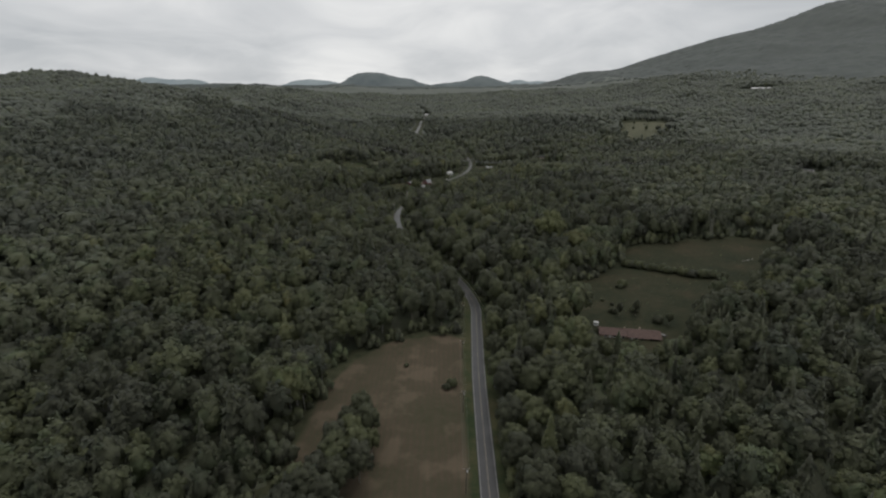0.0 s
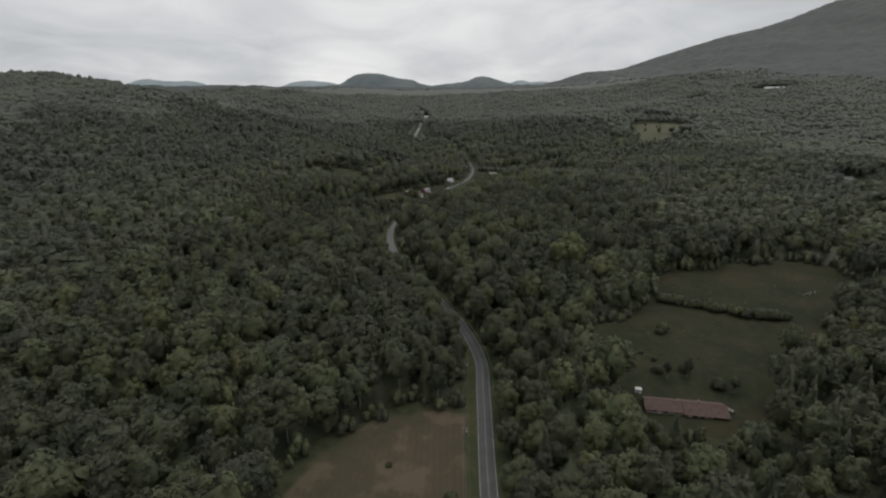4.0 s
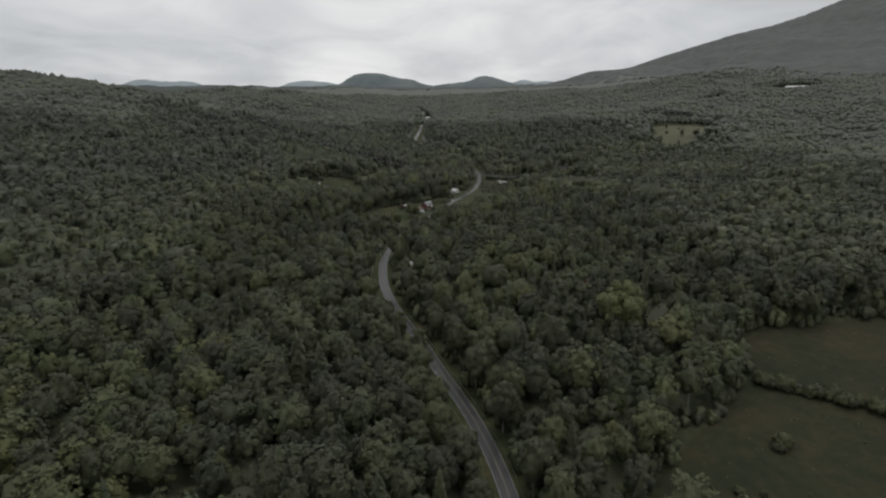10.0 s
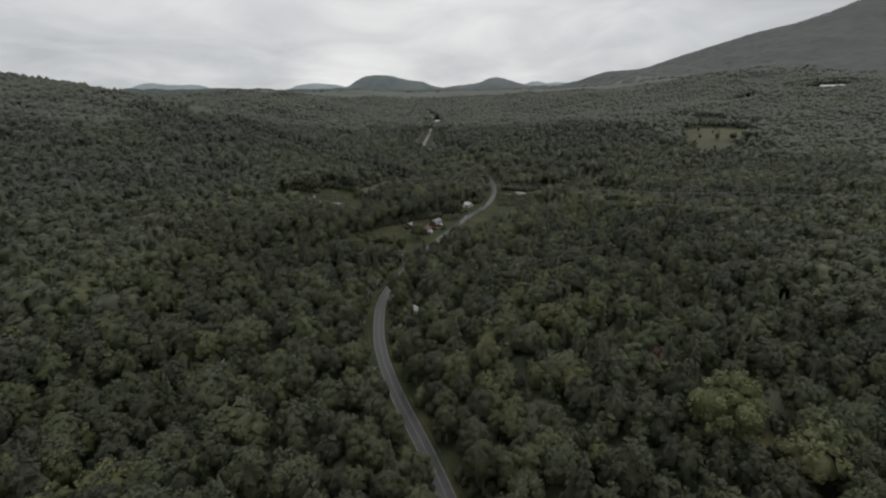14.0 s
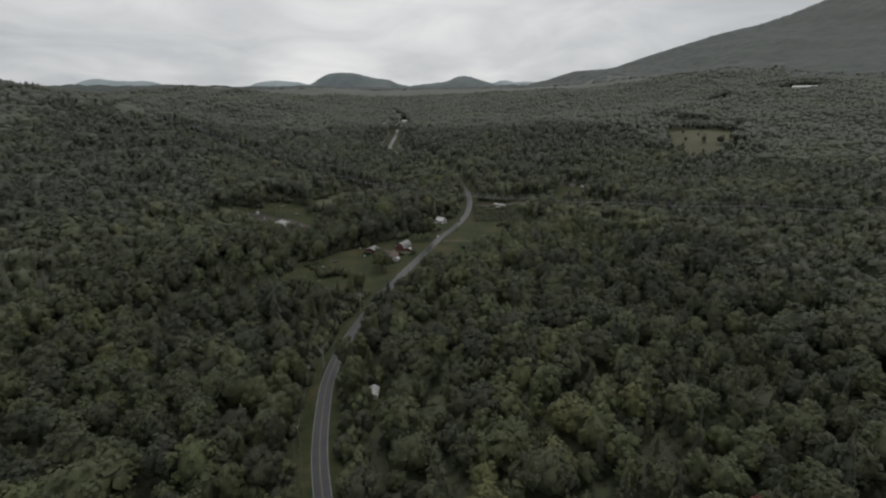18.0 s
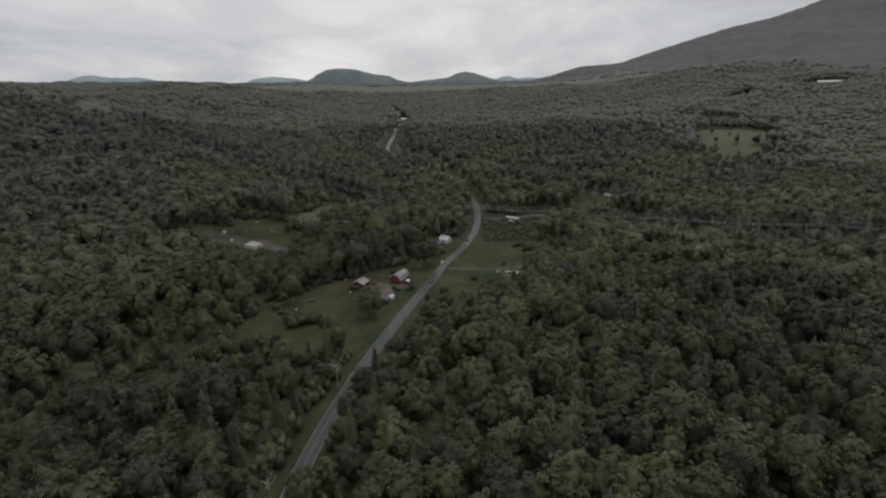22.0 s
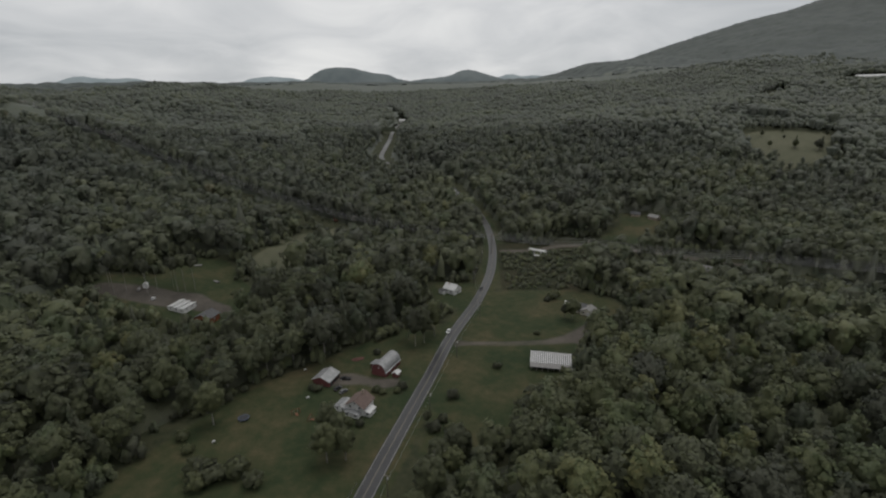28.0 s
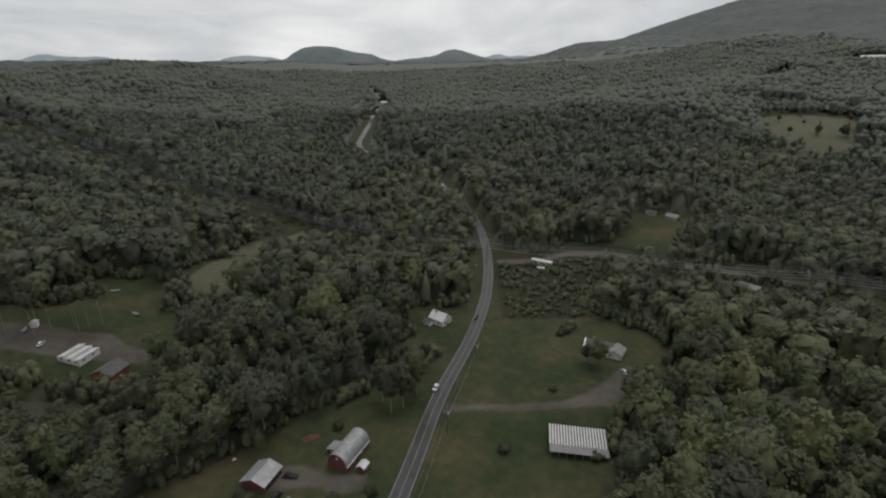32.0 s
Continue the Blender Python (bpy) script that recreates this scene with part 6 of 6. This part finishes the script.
for i in range(6):
    c_, r_ = lobes_of(np.random.default_rng(i + 40), 4, 1.5, 0.9)
    b_ = ball(5, 2)
    core_ = join([(b_[0] * np.random.default_rng(i).uniform(0.8, 1.15, (len(b_[0]), 1)) * r * 1.1 + c, b_[1]) for c, r in zip(c_, r_)])
    spray = np.random.default_rng(i + 80)
    pk = spray.integers(0, 4, 60)
    pd = spray.normal(size=(60, 3)) + (0, 0, 0.6)
    pd /= np.linalg.norm(pd, axis=1)[:, None]
    sv, sf = join([core_, cards(spray, c_[pk] + pd * (r_[pk] * 1.12)[:, None], pd + 0.4 * spray.normal(size=pd.shape), 0.26, False)])
    SCRUB_SHAPES.append((sv + (0, 0, 0.8), sf, np.tile((0.0, 0.0, 0.8), (len(sv), 1)) + 0.4 * sv))
scrub("scrub_brush", [(60, 1000), (150, 1010), (150, 985), (122, 965), (110, 918), (50, 920), (58, 960)], 2.3, "rough green scrub between the road and the lane", 0.5, 1.9)
scrub("corridor_brush", [(-420, 1222), (-226, 1132), (-85, 1074), (-85, 1050), (-226, 1108), (-420, 1190)], 5.5, "low brush under the power line", 0.7, 1.5)
scrub("corridor_brush", [(150, 990), (240, 938), (283, 914), (330, 860), (470, 772), (455, 750), (320, 836), (220, 902), (140, 958)], 5.5, "low brush beside the gravel lane", 0.6, 1.3)

scrub("field_brush", [(72, 318), (128, 366), (158, 415), (190, 436), (292, 436), (290, 392), (176, 302), (150, 275), (140, 290), (84, 290)], 7.0, "tussocks and low weeds over the ranch field", 0.10, 0.45)


def wood_edges():
    """Shrubs and saplings along the borders of the woods."""
    x, y = scatter(-320, 320, 90, 1060, 5.0)
    m = wooded(x, y, 2.0) & ~wooded(x, y, 9.0) & fan(x, y)
    near = line_distance(x, y, ROAD_LINE)
    m |= wooded(x, y, 2.0) & (near < 17) & fan(x, y)
    x, y = x[m], y[m]
    V, Fc, N, T, o = [], [], [], [], 0
    for i in range(len(x)):
        v, f, face = SCRUB_SHAPES[i % 6]
        N.append(face)
        s = rng.uniform(1.2, 3.4)
        V.append(v * (s, s, s * rng.uniform(1.1, 2.0)) + (x[i], y[i], z_at(x[i], y[i]) - 0.1))
        Fc.append(f + o), T.append(np.full(len(v), rng.uniform(0.15, 0.7)))
        o += len(v)
    tagged(new("edge_shrubs", mesh_from("edge_shrubs", np.concatenate(V), np.concatenate(Fc), [M_LEAF], {"face": np.concatenate(N), "tint": np.concatenate(T)})), "shrubs and saplings along the edges of the woods", "shrubs", kind="stuff")


wood_edges()


def soil_heap(x, y):
    ob = thing("soil_heap", x, y, 20, "low heap of reddish soil on the lawn", "soil heap")

    def mound(bm):
        bmesh.ops.create_uvsphere(bm, u_segments=18, v_segments=8, radius=1)
        for v in bm.verts:
            n = noise.noise(v.co * 2.3)
            v.co = Vector((v.co.x * (3.6 + n), v.co.y * (1.9 + 0.6 * n), max(-0.1, v.co.z * (0.55 + 0.4 * n))))

    part("mound", bm_mesh("mound", mound, M_SOIL), ob)


M_SOIL = two_tone("reddish_soil", (0.055, 0.026, 0.020), (0.095, 0.045, 0.036), 0.8, 0.95)
soil_heap(-45, 826)

for i, (tx, ty, k, s, lab) in enumerate(((-101, 774, 0, 1.0, "round pale green tree on the lawn"), (-46, 764, 9, 0.55, "dark tree beside the farmhouse"), (-43, 757, 2, 0.82, "dark leafy tree beside the farmhouse"), (-49, 762, 3, 0.85, "dark leafy tree beside the farmhouse"), (-40, 749, 4, 0.8, "leafy tree between lawn and road"),
                                         (-47, 748, 5, 0.85, "leafy tree between lawn and road"), (-14, 839, 7, 1.1, "thin grey-green tree near the road"), (-9, 842, 8, 1.05, "thin grey-green tree near the road"), (-3, 850, 6, 1.1, "tall thin tree near the road"), (-18, 847, 7, 1.0, "thin grey-green tree near the road"), (-4, 858, 8, 0.95, "tall thin tree near the road"),
                                         (84, 865.5, 1, 0.70, "dark round tree in front of the house"), (80.5, 869, 3, 0.5, "dark round tree in front of the house"), (-8, 769, 3, 0.35, "small tree on the verge"),
                                         (111, 290, 7, 0.5, "thin grey tree behind the ranch"), (122, 291, 8, 0.55, "thin grey tree behind the ranch"), (137, 276, 2, 0.45, "dark tree beside the ranch"),
                                         (-38, 156, 0, 0.9, "leafy tree in a clump in the hayfield"), (-45, 151, 1, 0.96, "leafy tree in a clump in the hayfield"), (-41, 163, 2, 0.96, "leafy tree in a clump in the hayfield"), (-36, 170, 3, 0.9, "leafy tree in a clump in the hayfield"),
                                         (-44, 172, 4, 0.84, "leafy tree in a clump in the hayfield"), (-40, 180, 5, 0.84, "leafy tree in a clump in the hayfield"), (-50, 143, 2, 0.9, "leafy tree in a clump in the hayfield"), (-43, 141, 0, 0.84, "leafy tree in a clump in the hayfield"), (-36, 148, 5, 0.88, "leafy tree in a clump in the hayfield"), (-52, 134, 1, 0.95, "leafy tree in a clump in the hayfield"), (-45, 131, 3, 0.90, "leafy tree in a clump in the hayfield"), (-57, 126, 4, 1.00, "leafy tree in a clump in the hayfield"), (-48, 121, 5, 0.90, "leafy tree in a clump in the hayfield"), (-33, 161, 4, 0.70, "leafy tree in a clump in the hayfield"), (-46, 159, 1, 0.90, "leafy tree in a clump in the hayfield"), (-56, 137, 0, 0.85, "leafy tree in a clump in the hayfield"), (-35, 177, 2, 0.60, "leafy tree in a clump in the hayfield"), (-40, 124, 2, 0.80, "leafy tree in a clump in the hayfield"),
                                         (514, 1262, 2, 0.72, "dark round tree in the hill meadow"), (519, 1268, 9, 0.80, "dark conifer in the hill meadow"), (538, 1250, 1, 0.80, "dark round tree in the hill meadow"), (546, 1254, 10, 0.85, "dark conifer in the hill meadow"), (552, 1238, 3, 0.75, "dark round tree in the hill meadow"), (487, 1276, 0, 0.50, "round tree in the hill meadow"), (505, 1322, 1, 0.45, "round tree in the hill meadow"), (548, 1338, 9, 0.70, "dark conifer in the hill meadow"), (524, 1300, 4, 0.40, "round tree in the hill meadow"), (590, 1302, 2, 0.55, "round tree in the hill meadow"))):
    tree(tx, ty, k, s, i * 67, lab, "lone trees")

M_REDLEAF = two_tone("turning_red_leaves", (0.070, 0.026, 0.022), (0.130, 0.048, 0.036), 1.3, 0.7)
M_LIMELEAF = two_tone("yellow_green_leaves", (0.060, 0.068, 0.028), (0.108, 0.116, 0.044), 1.3, 0.7)


def marked_tree(x, y, shape, scale, mat, label):
    """A tree whose leaves stand out from the woods."""
    (cv, cf, cn), (tv, tf) = tree_shape(shape, 0, KINDS[shape])
    ob = new("tree")
    ob.matrix_world = pose(x, y, z_at(x, y), 0, 0, 40 * shape) @ Matrix.Scale(scale, 4)
    part("trunk", mesh_from("trunk", tv, tf, [M_PALEBARK]), ob), part("crown", mesh_from("crown", cv, cf, [mat], None), ob)
    tagged(ob, label, "tree")


def birch_tree(x, y, seed, scale):
    """A tall birch: a long bare trunk under a small, airy crown."""
    rs2 = np.random.default_rng(seed)
    cv, cf, cn = broad_crown(seed, 1, 3.3, 4.6, 17.2)
    tv, tf = stem(rs2, 20.0, 0.13, 6, 0.04, 6, 16, 3.2)
    ob = new("birch_tree")
    ob.matrix_world = pose(x, y, z_at(x, y), 0, 0, 77 * seed) @ Matrix.Scale(scale, 4)
    part("trunk", mesh_from("trunk", tv, tf, [M_BIRCH]), ob, "pale bare trunk"), part("crown", mesh_from("crown", cv, cf, [M_LEAF_TREE], {"face": cn}), ob)
    tagged(ob, "tall birch with a bare pale trunk behind the work yard", "tree", "birches behind the work yard")


M_BIRCH = two_tone("chalky_birch_bark", (0.13, 0.125, 0.11), (0.27, 0.26, 0.24), 1.5, 0.9)
for i, (bx, by, bs) in enumerate(((-187, 889, 1.1), (-185, 897, 1.2), (-172, 897, 1.1), (-168, 899, 1.2), (-163, 902, 1.15), (-206, 886, 1.2), (-200, 889, 1.1), (-193, 899, 1.2), (-177, 902, 1.0), (-212, 892, 1.15))):
    birch_tree(bx, by, 60 + i, bs)
marked_tree(-16, 890, 4, 0.72, M_LIMELEAF, "yellow-green tree among the dark roadside woods")
marked_tree(120, 922, 5, 0.42, M_LIMELEAF, "small yellowing tree in the scrub")
marked_tree(89.0, 477.0, 7, 0.95, M_REDLEAF, "slender maple with leaves turning red")
marked_tree(93.0, 424.0, 1, 1.95, M_LIMELEAF, "great yellow-green tree standing above the woods")


def dead_tree(x, y, h, seed):
    """A bare, bleached tree: trunk and branching limbs."""
    ob = thing("dead_tree", x, y, seed * 50, "bare bleached dead tree above the canopy", "tree", "dead trees")
    rs2 = random.Random(seed)
    cyl_part("trunk", (0, 0, -0.5), (0, 0, h), 0.28, 0.06, M_DEAD, ob, 7)
    for i in range(9):
        a, z = i * 2.4, h * rs2.uniform(0.5, 0.92)
        l = rs2.uniform(1.8, 3.8)
        e = (l * math.cos(a), l * math.sin(a), z + l * 0.8)
        limb = cyl_part("limb", (0, 0, z), e, 0.11, 0.04, M_DEAD, ob, 5)
        for k in range(3):
            q = rs2.uniform(0.4, 0.9)
            s = Vector((e[0] * q, e[1] * q, z + (e[2] - z) * q))
            cyl_part("twig", s, s + Vector((rs2.uniform(-1, 1), rs2.uniform(-1, 1), rs2.uniform(0.4, 1.3))), 0.045, 0.02, M_DEAD, limb, 4)


dead_tree(-53, 668, 17, 1), dead_tree(70, 748, 21, 2), dead_tree(-64, 596, 14, 3), dead_tree(-88, 352, 20, 4), dead_tree(92, 560, 22, 5), dead_tree(-120, 470, 21, 6)

# ---- distant forest and hills ----


def distant_forest(lo, hi, mat, lift, uneven, label):
    gx, gy = np.arange(-4700, 4701, 24.0), np.arange(700, 4700, 18.0)
    X, Y = np.meshgrid(gx, gy)
    X = X + rng.uniform(-8, 8, X.shape)
    Y = Y + rng.uniform(-7, 7, Y.shape)
    low = np.ones(X.shape)
    for poly, share in LOWERED:
        low[inside(X, Y, poly)] = share * 0.85
    Z = land(X, Y) + low * (lift + rng.uniform(-uneven, uneven, X.shape))
    nx, ny = len(gx), len(gy)
    i = np.arange(nx * ny).reshape(ny, nx)
    f = np.stack([i[:-1, :-1], i[:-1, 1:], i[1:, 1:], i[1:, :-1]], -1).reshape(-1, 4)
    c = f[:, 0]
    cx, cy = X.ravel()[c], Y.ravel()[c]
    clear = wooded(cx, cy, 22.0) & ((line_distance(cx, cy, ROAD_LINE) > 27) | (cy > 1620)) | (cy > 2600)
    keep = (reach(cx, cy) > lo) & (reach(cx, cy) <= hi) & clear & (np.abs(cx) < 1.15 * cy + 150)
    f = f[keep]
    used, inv = np.unique(f, return_inverse=True)
    v = np.stack([X.ravel(), Y.ravel(), Z.ravel()], -1)[used]
    n = len(used)
    me = mesh_from("distant_forest", v, inv.reshape(-1, 4), [mat], {"face": np.tile((0.0, 0.0, 1.0), (n, 1)), "tint": rng.uniform(0.2, 0.6, n), "haze_tint": np.clip((land(v[:, 0], v[:, 1]) - 6) / 90, 0, 0.5)})
    tagged(new("distant_forest", me), label, "woods", kind="stuff")


distant_forest(640, 1900, M_LEAF, 14.4, 1.6, "closed green canopy of the far woods")
distant_forest(1780, 1e9, M_FAR, 15, 4.5, "forest canopy tinted blue-green for haze on the mountain and far valley")


def backdrop_hill(y, crest, mat, label):
    """A far hill under a crest line of plan x and height, so distant that it stands as a backdrop."""
    rs2 = np.random.default_rng(int(abs(crest[0][0])))
    line = spline(crest, 18.0)
    n, m = len(line), 13
    V = []
    for k in range(m):
        q = k / (m - 1)
        rise = math.sin(q * math.pi / 2)
        fold = 14 * np.sin(line[:, 0] / 70 + 2 * q) * q * (1 - q)
        row = 120 + (line[:, 1] - 120) * rise + fold + rs2.uniform(-2.2, 2.2, n)
        V.append(np.column_stack([line[:, 0], np.full(n, y - 320 * (1 - q)), row]))
    i = np.arange(n * m).reshape(m, n)
    f = np.stack([i[:-1, :-1], i[:-1, 1:], i[1:, 1:], i[1:, :-1]], -1).reshape(-1, 4)
    tagged(new("backdrop", mesh_from("backdrop", np.concatenate(V), f, [mat])), label, "hill", kind="structure")


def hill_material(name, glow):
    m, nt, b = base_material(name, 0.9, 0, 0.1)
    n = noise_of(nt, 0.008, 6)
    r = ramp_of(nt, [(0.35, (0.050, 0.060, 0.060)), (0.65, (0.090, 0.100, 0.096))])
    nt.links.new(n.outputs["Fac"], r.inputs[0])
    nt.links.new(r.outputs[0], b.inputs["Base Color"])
    # haze is put into the hills as a bluish glow, stronger on pale ridges
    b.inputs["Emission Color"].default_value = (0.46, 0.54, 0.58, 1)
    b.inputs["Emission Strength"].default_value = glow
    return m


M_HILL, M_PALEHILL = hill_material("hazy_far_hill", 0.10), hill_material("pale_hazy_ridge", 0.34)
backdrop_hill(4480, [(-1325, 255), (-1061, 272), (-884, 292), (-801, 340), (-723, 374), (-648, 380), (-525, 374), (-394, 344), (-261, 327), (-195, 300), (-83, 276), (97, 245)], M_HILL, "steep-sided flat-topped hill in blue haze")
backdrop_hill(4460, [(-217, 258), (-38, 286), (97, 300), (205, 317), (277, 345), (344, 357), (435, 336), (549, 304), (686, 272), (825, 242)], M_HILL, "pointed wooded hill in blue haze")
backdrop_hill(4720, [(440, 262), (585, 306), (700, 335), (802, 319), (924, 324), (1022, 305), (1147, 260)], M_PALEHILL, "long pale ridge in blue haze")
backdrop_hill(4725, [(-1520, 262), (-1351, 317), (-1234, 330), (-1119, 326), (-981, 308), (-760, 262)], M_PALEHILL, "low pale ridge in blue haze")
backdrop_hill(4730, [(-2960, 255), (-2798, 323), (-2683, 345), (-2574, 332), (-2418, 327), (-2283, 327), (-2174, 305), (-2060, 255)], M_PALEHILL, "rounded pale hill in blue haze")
